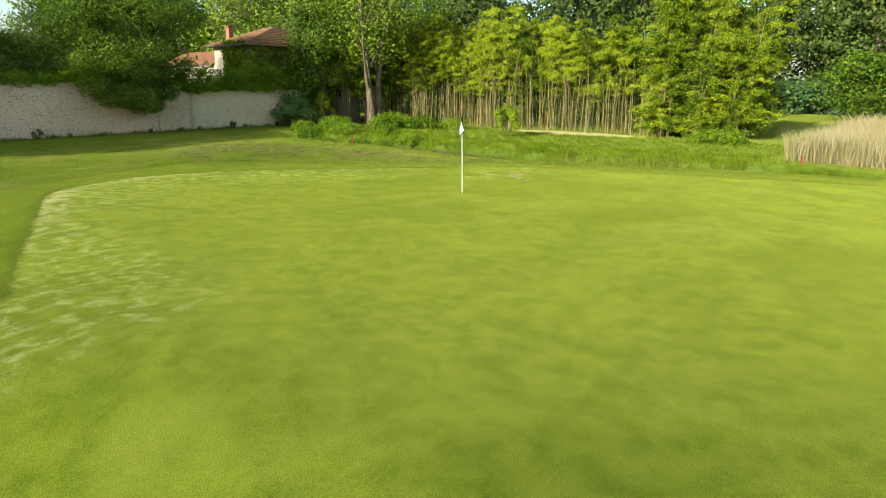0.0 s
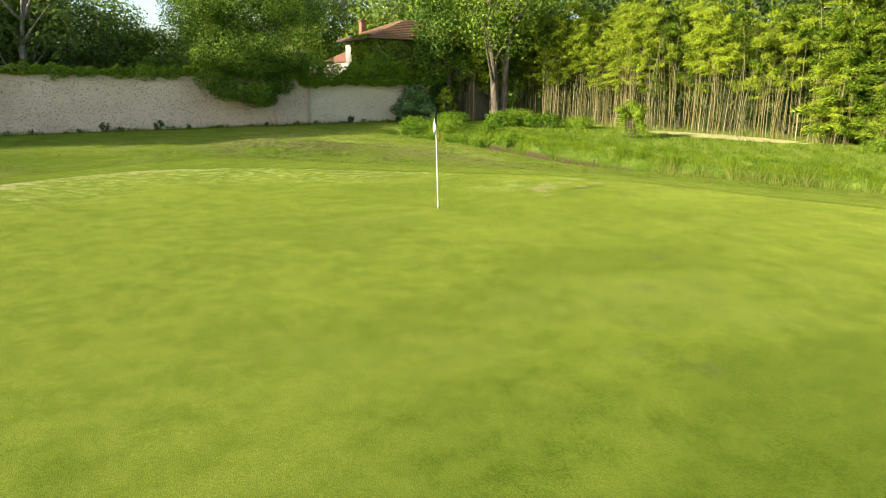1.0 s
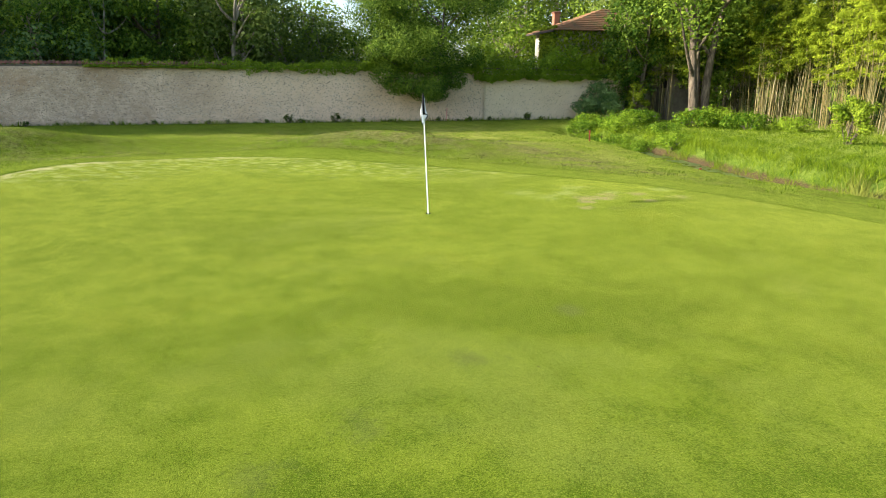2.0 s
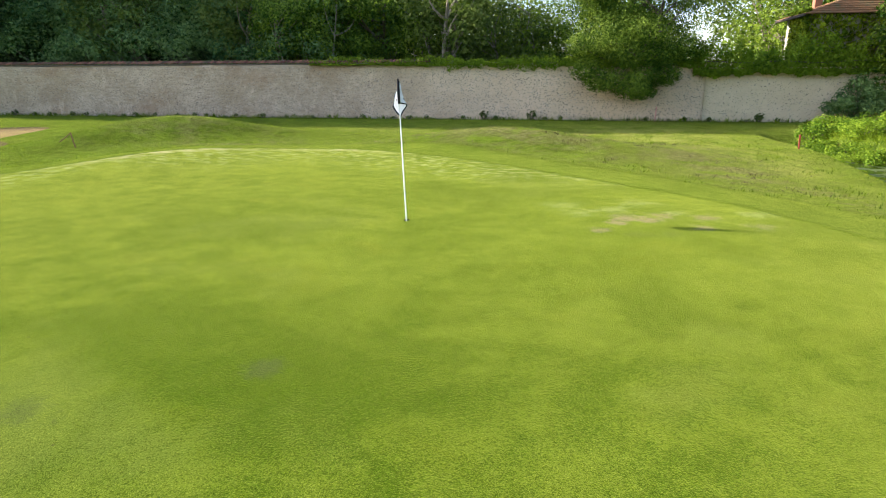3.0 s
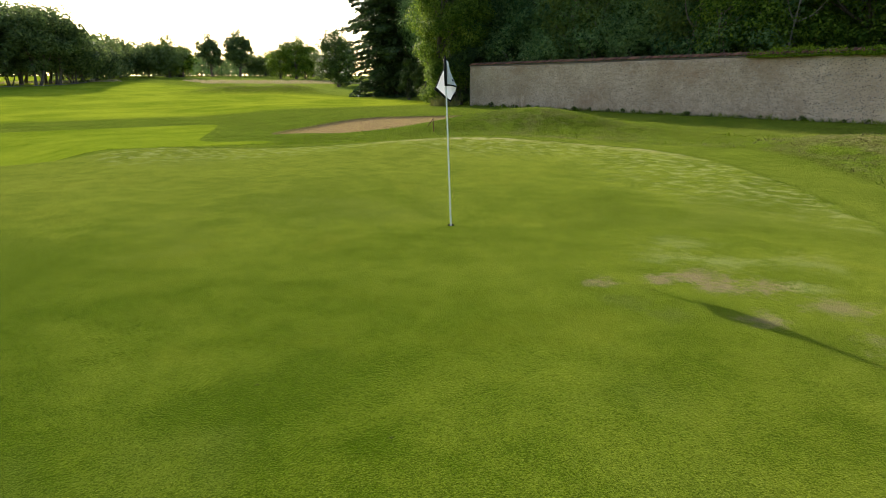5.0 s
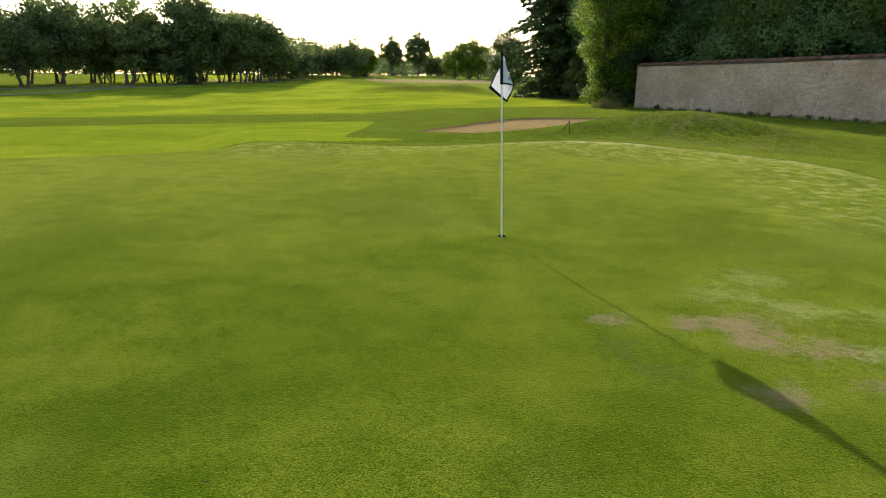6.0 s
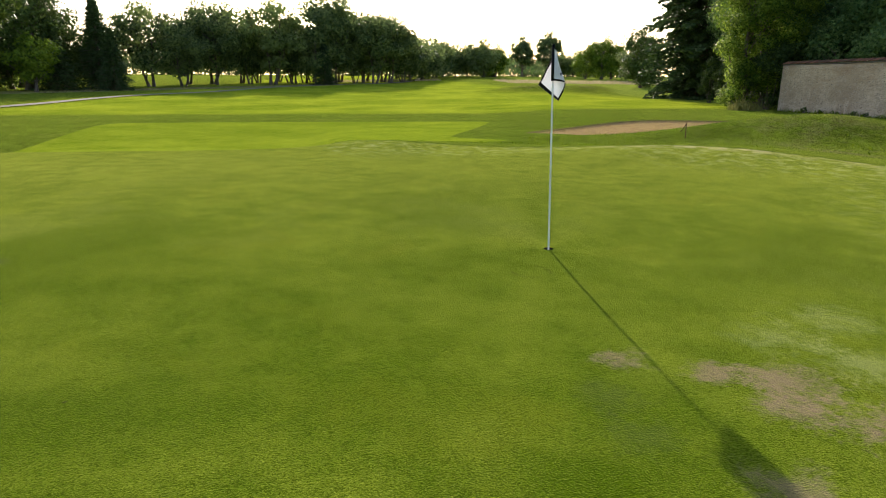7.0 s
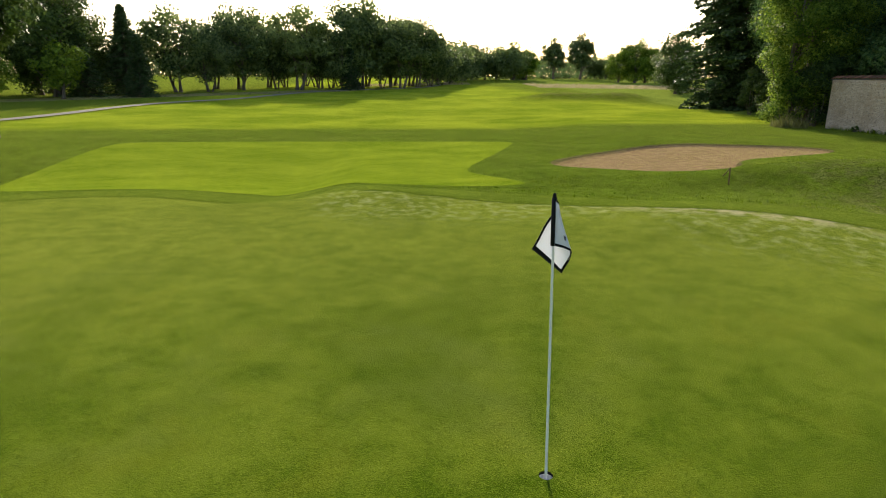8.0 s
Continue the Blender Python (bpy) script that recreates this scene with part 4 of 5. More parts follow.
under = shrub("undergrowth_bush", "dense dark green undergrowth behind the wall", 21, 4.6, 2.2, WOOD_LEAF, 0.15, 5000, group="undergrowth bushes")
# same bush for the north end, its sunlit look put into the leaf colour
under_lit = shrub("undergrowth_bush", "leafy mid-green undergrowth behind the wall, leaves paled for sunlight", 28, 4.4, 2.2, LIGHT_LEAF, 0.15, 5000, group="undergrowth bushes")
for k in range(16):
    put(under, -38.3 - rng.uniform(0, 0.8), -47 + k * 2.3 + rng.uniform(-0.5, 0.5), rng.uniform(0, 360), rng.uniform(1.3, 1.6))
    put(under_lit if k > 8 else under, -34.3 - rng.uniform(0, 0.8), -44 + k * 3.5 + rng.uniform(-0.5, 0.5), rng.uniform(0, 360), rng.uniform(0.9, 1.15))

# the feathery tree that leans over the wall
over = broadleaf("robinia_tree", "dark feathery tree hanging over the old wall", 31, 10.5, 4.7, 3.6, ROBINIA_LEAF, BARK, 0.125, 110000, 58, 2, 0.04, group="", boughs=((2.5, -3.0, 3.0, 1.1), (2.7, -2.3, 2.4, 1.0), (2.9, -1.5, 2.4, 1.1), (3.0, -0.5, 2.0, 1.1), (2.7, 0.2, 1.9, 0.9), (2.6, 0.1, 2.6, 1.1), (2.4, 1.4, 2.7, 1.0), (2.9, -0.7, 3.9, 1.3), (2.5, 0.9, 3.8, 1.2), (3.1, -1.9, 4.5, 1.3), (3.1, 0.3, 5.1, 1.4), (2.3, -3.3, 4.3, 1.1), (2.2, 2.4, 4.2, 1.2)))
put(over, -31.9, 6.9, 0, 1.0)
# light trees behind the house and farther off
light_a = broadleaf("light_tree", "light green leafy tree behind the house", 41, 11, 4.6, 1.0, LIGHT_LEAF, PALE_BARK, 0.28, 8000, 75, 3, group="trees behind the house")
light_b = broadleaf("light_tree", "silvery green willow-like tree behind the house", 42, 10.5, 4.2, 1.0, WILLOW_LEAF, PALE_BARK, 0.26, 8000, 75, 2, group="trees behind the house")
for ob, x, y, s in ((light_a, -47, 34, 1.05), (light_b, -40, 33, 1.1), (light_a, -63, 40, 1.6), (light_b, -53, 38, 1.1), (light_a, -35, 37, 1.15), (light_b, -30.5, 30.5, 1.1), (light_b, -58, 39, 1.55), (light_b, -42.5, 31.5, 1.0), (light_a, -70, 36, 1.1), (light_b, -64, 13, 0.8), (light_a, -70, 18, 0.6), (light_a, -37.2, 3.6, 0.6), (light_b, -38.5, -1.6, 0.78), (light_b, -41, 6.5, 0.66), (light_a, -46, 9.5, 0.7), (light_b, -52, 9, 0.75), (light_a, -75, 8, 0.8), (light_b, -43, -4.5, 0.92), (light_a, -41.5, -0.5, 0.82), (light_a, -74, 28, 1.5), (light_b, -84, 30, 1.9), (light_a, -68, 45, 1.8), (light_a, -47, 42, 1.5), (light_b, -76, 36, 1.8), (light_a, -52, 40, 1.6), (light_a, -38.2, -6.8, 0.85), (light_a, -39.0, 0.8, 0.66)):
    put(ob, x, y, rng.uniform(0, 360), s)
# the big many-stemmed tree by the bamboo
big = broadleaf("poplar_tree", "large many-stemmed tree with pale grey bark", 51, 15.5, 5.0, 3.8, LIGHT_LEAF, bark_material("brown_bark", (0.065, 0.048, 0.034), (0.215, 0.17, 0.12)), 0.22, 14000, 60, 3, 0.03, group="", stout=1.6)
put(big, -25.2, 23.6, 20)
alder = broadleaf("alder_tree", "dense mid-green tree in front of the house", 52, 11, 2.5, 0.9, ROBINIA_LEAF, BARK, 0.22, 11000, 70, 2, 0.03, group="alders")
put(alder, -29.6, 21.0, 0)
put(alder, -27.6, 25.5, 120, 1.05)
# trees at the wall's end
corner_tree = broadleaf("corner_tree", "tall yellow-green tree at the end of the wall", 61, 13, 3.8, 0.2, CORNER_LEAF, BARK, 0.19, 50000, 68, 2, 0.03, group="")
put(corner_tree, -30.6, -42.2, 0)
corner_bush = shrub("corner_bush", "dark leafy bush under the corner tree", 29, 6.5, 2.1, DARK_LEAF, 0.2, 7000, group="")
put(corner_bush, -30.9, -40.9, 0)
put(corner_bush, -34.6, -55.5, 40, 0.75)
put(corner_bush, -33.2, -50.0, 140, 0.7)
skirt_bush = shrub("skirt_bush", "light green leafy bush under the corner tree", 30, 4.6, 1.7, CORNER_LEAF, 0.2, 5000, group="")
put(skirt_bush, -29.3, -42.0, 0)
# unseen upper crown added over the corner tree to shade the wall's foot
shade_crown = broadleaf("tall_plane_tree", "unseen upper crown of the corner tree, added to cast shade", 62, 22, 6.6, 9.5, WOOD_LEAF, BARK, 0.8, 15000, 100, 1, 0.0, group="")
put(shade_crown, -31.6, -43.4, 0)
cedar = conifer("cedar_tree", "huge dark green cedar beyond the wall", 71, 27, 8.0, 72000, 0.55, 0.02, group="", taper=0.52)
put(cedar, -39.5, -66, 0)
# parkland round the far fairway
park_a = broadleaf("parkland_tree", "dark parkland tree beside the fairway", 81, 11.5, 4.9, 1.5, FAR_LEAF, BARK, 0.48, 7000, 48, 2, group="parkland trees")
park_b = broadleaf("parkland_tree", "dark parkland tree with slender trunks", 82, 10.8, 4.6, 1.7, FAR_LEAF, BARK, 0.48, 6600, 44, 3, group="parkland trees")
park_c = broadleaf("parkland_tree", "round parkland tree with dense low crown", 83, 9.5, 5.4, 0.3, FAR_LEAF, BARK, 0.58, 4800, 60, group="parkland trees")
far_oak = broadleaf("far_oak", "open-crowned oak at the end of the fairway", 94, 10, 3.3, 1.6, FAR_LEAF, BARK, 0.5, 6000, 70, group="far oaks")
row = [(33, -101), (28.5, -102), (24.5, -108), (19.5, -112), (15.5, -110), (12.2, -115), (8.2, -112), (5.0, -116), (1.2, -118), (-2.5, -116), (-5.6, -120), (-8.5, -124), (22, -118), (9.5, -124), (-1, -128), (30, -112), (16, -124), (26, -113), (13.5, -121), (4, -124), (-4.5, -126), (19, -119), (-0.5, -121), (10.5, -117)]
for k, (x, y) in enumerate(row):
    put((park_a, park_b, park_a, park_b, park_a)[k % 5], x, y, rng.uniform(0, 360), rng.uniform(0.86, 1.2))
put(park_a, 6.3, -119, 70, 1.26)
for x, y, s in ((-10.5, -130, 0.95), (-13.5, -137, 0.9), (-15, -146, 1.0), (-19, -158, 1.05), (-22.5, -166, 1.0), (-27, -172, 0.95), (-9, -150, 1.1), (-34, -168, 1.1), (-30.5, -174, 0.95)):
    put(park_c, x, y, rng.uniform(0, 360), s)
for x, y, s in ((-50, -186.5, 1.0), (-57.5, -184.3, 1.0)):
    put(far_oak, x, y, rng.uniform(0, 360), s * 1.12)
park_d = broadleaf("parkland_tree", "light green rounded tree beside the fairway", 88, 12, 5.0, 0.4, LIGHT_LEAF, BARK, 0.5, 7000, 60, group="parkland trees")
for x, y, s in ((-60.6, -150, 0.86), (-57.6, -153, 0.78), (-64.5, -153, 0.9), (-72, -148, 1.0), (-38.0, -170, 0.82), (-34.6, -169, 0.78), (-20.5, -163, 0.85)):
    put(park_d, x, y, rng.uniform(0, 360), s)
for x, y, s in ((-67.5, -190, 1.04), (-64.5, -192, 1.03), (-72, -193, 1.05), (-59.6, -128, 1.06), (-75, -172, 1.04)):
    put(park_c, x, y, rng.uniform(0, 360), s - 0.25)
spruce = conifer("spruce_tree", "dark pointed spruce beside the fairway", 72, 16, 5.6, 13000, 0.5, 0.03, group="spruces", taper=0.9)
put(spruce, 37.5, -93, 0, 0.79)
put(spruce, 6.5, -110, 50, 0.62)
put(spruce, 34, -88, 120, 0.66)
put(spruce, 41.5, -88, 200, 0.8)
tall_l = broadleaf("tall_oak", "tall spreading oak at the edge of the fairway", 84, 17, 6.6, 1.4, DARK_LEAF, BARK, 0.42, 15000, 90, group="tall oaks")
for x, y, s in ((45, -88, 1.0), (54, -80, 1.05), (50, -97, 1.05), (60, -92, 1.0), (58, -68, 0.9)):
    put(tall_l, x, y, rng.uniform(0, 360), s)
low_l = broadleaf("young_tree", "small sunlit tree under taller oaks", 85, 7.0, 3.0, 1.6, LIGHT_LEAF, BARK, 0.4, 3000, 36, group="young trees")
put(low_l, 42.0, -83, 0)
put(low_l, 46.5, -76, 90, 0.9)
dark_tree = broadleaf("dense_tree", "dense dark tree beside the cedar", 89, 11.5, 4.4, 0.2, DARK_LEAF, BARK, 0.4, 11000, 80, group="dense trees")
for x, y, s in ((-48.2, -101, 0.86), (-52.2, -108, 0.84), (49, -92, 1.1), (43.5, -96, 1.0), (39.5, -99, 0.95), (-45.5, -76, 0.8), (-36.5, -51, 0.7)):
    put(dark_tree, x, y, rng.uniform(0, 360), s)
lawn_tree = broadleaf("lawn_tree", "single tree with a bare trunk on the lawn", 90, 10.5, 3.2, 4.4, DARK_LEAF, BARK, 0.3, 9000, 50, group="")
put(lawn_tree, 25.0, -37.2, 0)
for k in range(13):
    put(under, -88 + 4.2 * k, -197 - 3 * math.sin(k), k * 70, 0.95, label="low dark thicket at the end of the fairway")
# woods on the horizon
wr = np.random.default_rng(95)
k = wr.random(16000)
line_x, line_y = 95 - 215 * k, -195 - 45 * k
top = 5.0 + 1.4 * np.sin(line_x * 0.31) + 1.2 * np.sin(line_x * 0.83 + 1)
wz = height(line_x, line_y) + top * wr.random(16000) ** 0.7
v, f = leaves(wr, np.column_stack([line_x + wr.normal(0, 2, 16000), line_y + wr.normal(0, 4, 16000), wz]), 1.2, 0.9, far=True)
tagged(new("far_woods", mesh_of("far_woods", v, f, FAR_LEAF)), "hazy line of woods on the horizon", "woods", kind="stuff")
# background beyond the meadow
far_wood = broadleaf("far_woodland_tree", "tall dark woodland tree beyond the meadow", 92, 14.5, 5.8, 0.3, DARK_LEAF, BARK, 0.42, 11000, 90, group="far woodland")
# the last four are added behind the bamboo to fill and darken its gaps
for x, y, s in ((-9, 84, 1.25), (-2, 92, 1.35), (5, 86, 1.25), (12, 92, 1.3), (19, 82, 1.2), (-16, 76, 1.1), (-22, 66, 1.0), (26, 88, 1.3), (-27, 43, 0.85), (-18.5, 45, 0.9), (-10.5, 47, 0.9), (-33, 47, 0.95)):
    put(far_wood, x, y, rng.uniform(0, 360), s)
meadow_tree = broadleaf("meadow_tree", "bright green rounded tree beyond the dry grass", 91, 7.4, 5.2, 0.4, LIGHT_LEAF, BARK, 0.36, 8000, 70, 3, group="meadow trees")
put(meadow_tree, 6.0, 58, 0, 0.9)
put(meadow_tree, 16.0, 62, 90, 1.05)
hedge = shrub("hedge_bush", "low clipped green hedge across the lane", 22, 1.8, 2.2, WOOD_LEAF, 0.22, 1800, group="hedge")
for k in range(12):
    put(hedge, -10 + k * 2.6, 76, k * 50, 1.5)
# bushes
dark_bush = shrub("dark_bush", "dark evergreen bush against the old wall", 23, 2.7, 1.7, WOOD_LEAF, 0.18, 4500, group="")
put(dark_bush, -29.3, 18.6, 0)
sapling = shrub("sapling", "yellow-green bamboo sapling beside the dark bush", 24, 3.3, 0.8, BAMBOO_LEAF, 0.18, 1400, group="")
put(sapling, -28.2, 21.0, 0)
round_bush = shrub("round_bush", "small round bright green bush in the meadow", 25, 2.3, 0.95, leaf_material("bush_leaf", (0.10, 0.175, 0.010), (0.31, 0.40, 0.030), 0.35), 0.12, 4500, group="")
put(round_bush, -11.4, 21.3, 0)
clump = shrub("bramble_bush", "low bright green bramble on the ditch bank", 26, 0.72, 1.0, IVY_LEAF, 0.11, 1700, group="brambles")
for x, y, s in ((-20.6, 13.6, 1.0), (-18.7, 13.1, 0.9), (-22.6, 14.2, 1.1), (-24.3, 15.2, 1.0), (-16.4, 12.9, 0.8), (-17.5, 13.8, 1.0), (-15.6, 13.9, 0.8), (-19.6, 14.8, 1.0), (-13.6, 14.2, 0.9), (-21.5, 15.3, 0.9), (-23.6, 17.5, 1.2), (-25.5, 19.5, 1.2), (-21.8, 20.8, 1.4), (-19.5, 22.8, 1.3), (-22.8, 22.9, 1.5), (-17.8, 24.2, 1.1), (1.2, 25.2, 1.2), (-0.4, 24.7, 0.9), (-16.5, 15.6, 0.8), (-27.0, 20.5, 0.9)):
    put(clump, x, y, rng.uniform(0, 360), s)
weed = shrub("wall_weed", "ragged green weeds at the foot of the wall", 27, 0.75, 0.38, WEED_LEAF, 0.12, 260, group="wall weeds")
for k in range(44):
    y = -36 + k * 1.25 + rng.uniform(-0.6, 0.6)
    put(weed, WX + rng.uniform(0.12, 0.4), y, rng.uniform(0, 360), rng.uniform(0.35, 1.0) * (1.7 if k in (27, 28, 29, 40, 41) else 0.8))
put(wood_a, -39.5, -56.5, 30, 1.1)
put(wood_b, -44.5, -60.0, 130, 1.15)


def ivy(name, label, runs, count, seed, size=0.13):
    """Ivy that lies over the wall's top and hangs down its face."""
    rng = np.random.default_rng(seed)
    plant = thing(name, label, "ivy", (WX, 0, 0), group="wall ivy")
    p = []
    for y0, y1, top, rise, hang, share in runs:
        n = int(count * share)
        y = rng.uniform(y0, y1, n)
        wave = 0.75 + 0.25 * np.sin(y * 1.1 + seed) + 0.2 * np.sin(y * 4.1) + 0.15 * np.sin(y * 9.7)
        over_top = rng.random(n) < 0.6
        z = np.where(over_top, top + rng.random(n) ** 1.5 * rise * np.clip(wave, 0.25, 1.4), top - rng.random(n) ** 1.6 * hang * np.clip(wave, 0.1, 1.4))
        x = np.where(over_top, rng.uniform(-0.6, 0.32, n) * (0.7 + rise * 0.5), rng.uniform(0.03, 0.28, n) + 0.1 * rise)
        p.append(np.stack([x, y, z], 1))
    p = np.concatenate(p)
    v, f = leaves(rng, p, size, size * 0.8, 0.3, 0.2)
    part("foliage", mesh_of(name, v, f, IVY_LEAF), plant)
    line = [(0.05, runs[0][0] + k * (runs[-1][1] - runs[0][0]) / 30, runs[0][2] + 0.05 * math.sin(k)) for k in range(31)]
    v, f = tube(line, [0.03] * 31, 5)
    part("vine", mesh_of(name + "_vine", v, f, BARK), plant)
    return plant


ivy("ivy", "thin green ivy along the wall's coping", [(-13.5, -8.5, WALL_TOP, 0.5, 0.05, 0.22), (-8.5, -4.5, WALL_TOP, 0.45, 0.15, 0.28), (-4.5, 4.0, WALL_TOP, 0.42, 0.4, 0.5)], 10000, 1, 0.11)
ivy("ivy", "thick green ivy over the wall by the house", [(2.5, 10.5, WALL_TOP, 1.0, 0.35, 0.25), (10.0, 14.5, 2.6, 1.75, 0.35, 0.33), (14.5, 20.5, 2.6, 1.8, 0.3, 0.42)], 24000, 2, 0.14)

# ---- the house behind the wall ----
house = thing("house", "old pale plastered house with terracotta roofs", "house", (-32.6, 20.85, -0.3))
part("wall", box_mesh("house_wall", PLASTER, -3.3, 0.6, -4.4, 4.2, 0, 6.0, bevel=0.02), house, "pale plaster wall")
part("gutter", box_mesh("gutter", DARK_WOOD, -3.85, 1.15, -4.98, -4.86, 5.86, 5.99, bevel=0.02), house, "dark gutter under the eaves")


def hip_roof(name, x0, x1, y0, y1, eave, ridge, over_by):
    """A hipped roof of separate courses, with thickness at the eaves."""
    bm = bmesh.new()
    x0, x1, y0, y1 = x0 - over_by, x1 + over_by, y0 - over_by, y1 + over_by
    run = min((x1 - x0), (y1 - y0)) / 2 * 0.8
    courses = 12
    prev = None
    for k in range(courses + 1):
        t = k / courses
        for lift in ((0.0, 0.05) if k < courses else (0.0,)):
            z = eave + (ridge - eave) * t + lift
            ex, ey = run * t, (y1 - y0) / 2 * t * 0.98
            cur = [bm.verts.new(c) for c in ((x0 + ex, y0 + ey, z), (x1 - ex, y0 + ey, z), (x1 - ex, y1 - ey, z), (x0 + ex, y1 - ey, z))]
            if prev:
                for a in range(4):
                    bm.faces.new((prev[a], prev[(a + 1) % 4], cur[(a + 1) % 4], cur[a]))
            else:
                bm.faces.new(cur[::-1])
            prev = cur
    bm.faces.new(prev)
    return bm


main_roof = part("roof", (hip_roof("roof", -3.3, 0.6, -4.4, 4.2, 6.0, 7.65, 0.5), ROOF), house, "weathered terracotta roof")
stack = part("chimney", box_mesh("chimney", TERRACOTTA, -3.6, -3.15, -3.0, -2.55, 5.6, 7.65, bevel=0.03), house, "short red brick chimney")
part("pot", box_mesh("pot", TERRACOTTA, -3.65, -3.1, -3.05, -2.5, 7.5, 7.63, bevel=0.02), stack)
barn = thing("outbuilding", "low whitewashed outbuilding with a brown tiled roof", "outbuilding", (-57.0, 31.5, z_at(-57.0, 31.5)))
part("wall", box_mesh("barn_wall", PLASTER, -8.5, 7.5, -2.6, 2.6, -0.2, 5.1, bevel=0.02), barn, "whitewashed wall")
part("roof", (hip_roof("roof", -8.5, 7.5, -2.6, 2.6, 5.1, 6.7, 0.35), TERRACOTTA), barn, "low-pitched brown tiled roof")
house_ivy = thing("house_ivy", "yellow-green creeper on the sunny house wall", "ivy", (-32.6, 16.45, 0))
hr = np.random.default_rng(77)
hp = np.stack([hr.uniform(-1.7, 0.9, 5000), -0.05 - hr.uniform(0, 0.35, 5000), hr.uniform(1.5, 6.0, 5000)], 1)
hp = np.concatenate([hp, np.stack([0.62 + hr.uniform(0, 0.35, 5000), hr.uniform(0, 7.5, 5000), hr.uniform(1.5, 5.7, 5000)], 1)])
hv, hf = leaves(hr, hp, 0.2, 0.15, 0.3, 0.2)
part("foliage", mesh_of("creeper", hv, hf, BAMBOO_LEAF), house_ivy)
tower = thing("garden_shed", "small grey rendered shed with a dark window", "shed", (-29.9, 24.6, z_at(-29.9, 24.6)))
part("wall", box_mesh("shed_wall", GREY_STONE, -1.1, 1.1, -1.0, 1.0, -0.2, 3.1, bevel=0.03), tower)
part("window", box_mesh("shed_window", DARK, 0.25, 0.85, -1.03, -0.98, 2.15, 2.75), tower, "dark unglazed window")
part("lintel", box_mesh("shed_lintel", GREY_STONE, 0.15, 0.95, -1.05, -0.9, 2.76, 2.9, bevel=0.01), tower)
part("roof", box_mesh("shed_roof", GREY_STONE, -1.2, 1.2, -1.1, 1.1, 3.1, 3.22, bevel=0.02), tower)
hut = thing("hut", "small dark wooden hut far down the fairway", "hut", (-36.5, -174, z_at(-36.5, -174)))
part("wall", box_mesh("hut_wall", DARK_WOOD, -2.0, 2.0, -1.3, 1.3, -0.2, 1.7), hut)
part("roof", box_mesh("hut_roof", DARK_WOOD, -2.3, 2.3, -1.6, 1.6, 1.7, 1.95, bevel=0.05), hut)

# ---- bamboo grove ----
def bamboo(seed, tall, low=0.0):
    rng = np.random.default_rng(seed)
    plant = thing("bamboo", "tall yellow-green bamboo with bare straw-coloured culm", "bamboo", group="bamboo grove")
    k = np.linspace(0, 1, 10)
    lines = []
    for c in range(5):
        a, high = rng.uniform(0, 2 * np.pi), tall * (1.0 if c == 0 else rng.uniform(0.5, 0.95))
        arch = (0.18 if c == 0 else 0.07) * high * k ** 2.6 + rng.normal(0, 0.02) * high * k
        line = np.stack([np.cos(a) * arch, np.sin(a) * arch, high * k - 0.08 * high * k ** 4 - 0.2 * (k == 0)], 1)
        line[:, :2] += rng.normal(0, 0.34, 2) * (c > 0)
        thick = rng.uniform(0.009, 0.018)
        pieces = [tube(line, thick * (1 - 0.85 * k) + 0.003, 5)]
        for z in np.arange(0.25, high * 0.4, 0.5) if c == 0 else ():
            spot = np.array([np.interp(z / high, k, line[:, n]) for n in range(3)])
            r = thick * (1 - 0.85 * z / high) + 0.007
            pieces.append(tube([spot - (0, 0, 0.012), spot, spot + (0, 0, 0.012)], [r - 0.006, r, r - 0.006], 5))
        v, f = joined(pieces)
        part("culm", mesh_of("culm", v, f, CULM, True), plant)
        lines.append(line)
    line = lines[0]
    sprays = 60 if low else 24
    t = rng.uniform(low or rng.uniform(0.36, 0.54), 1.0, sprays)
    at = np.stack([np.interp(t, k, line[:, n]) for n in range(3)], 1)
    b = rng.uniform(0, 2 * np.pi, sprays)
    out = (0.55 + 0.9 * (1 - t)[:, None]) * rng.uniform(0.6, 1.4, (sprays, 1)) * np.stack([np.cos(b), np.sin(b), 0.15 + 0 * b], 1)
    n = 7500 if low else 3000
    w = rng.integers(0, sprays, n)
    s = rng.uniform(0.25, 1.15, (n, 1))
    p = at[w] + out[w] * s - (0, 0, 0.22) * s ** 2 + rng.normal(0, (0.11, 0.11, 0.075), (n, 3))
    v, f = leaves(rng, p, 0.20, 0.048, 0, 0.2, out[w] * 0.8 + rng.normal(0, 0.45, (n, 3)) - (0, 0, 0.55), True)
    part("foliage", mesh_of("bamboo_foliage", v, f, BAMBOO_LEAF), plant)
    return plant


stock = [bamboo(100 + k, h) for k, h in enumerate((8.2, 9.0, 9.6, 7.4, 8.8, 10.0, 6.6))]
leafy = [bamboo(120 + k, h, 0.06) for k, h in enumerate((6.4, 8.4, 9.4))]
# dark bushes added behind the culms as the grove's inner shade
under_shade = shrub("undergrowth_bush", "dark-leaved bush added as the shade inside the bamboo", 33, 4.6, 2.2, DARK_LEAF, 0.15, 5000, group="undergrowth bushes")
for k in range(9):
    put(under_shade, -29 + 3.5 * k, 31.6 + rng.uniform(-0.5, 0.5), rng.uniform(0, 360), rng.uniform(0.9, 1.1), label="dark bush added behind the bamboo for its shaded gaps")
for k, (x, y) in enumerate(((-28.7, 23.2), (-27.6, 23.0), (-29.6, 23.1), (-26.8, 24.4), (-28.2, 22.6))):
    put(stock[k], x, y, k * 70, 0.9)
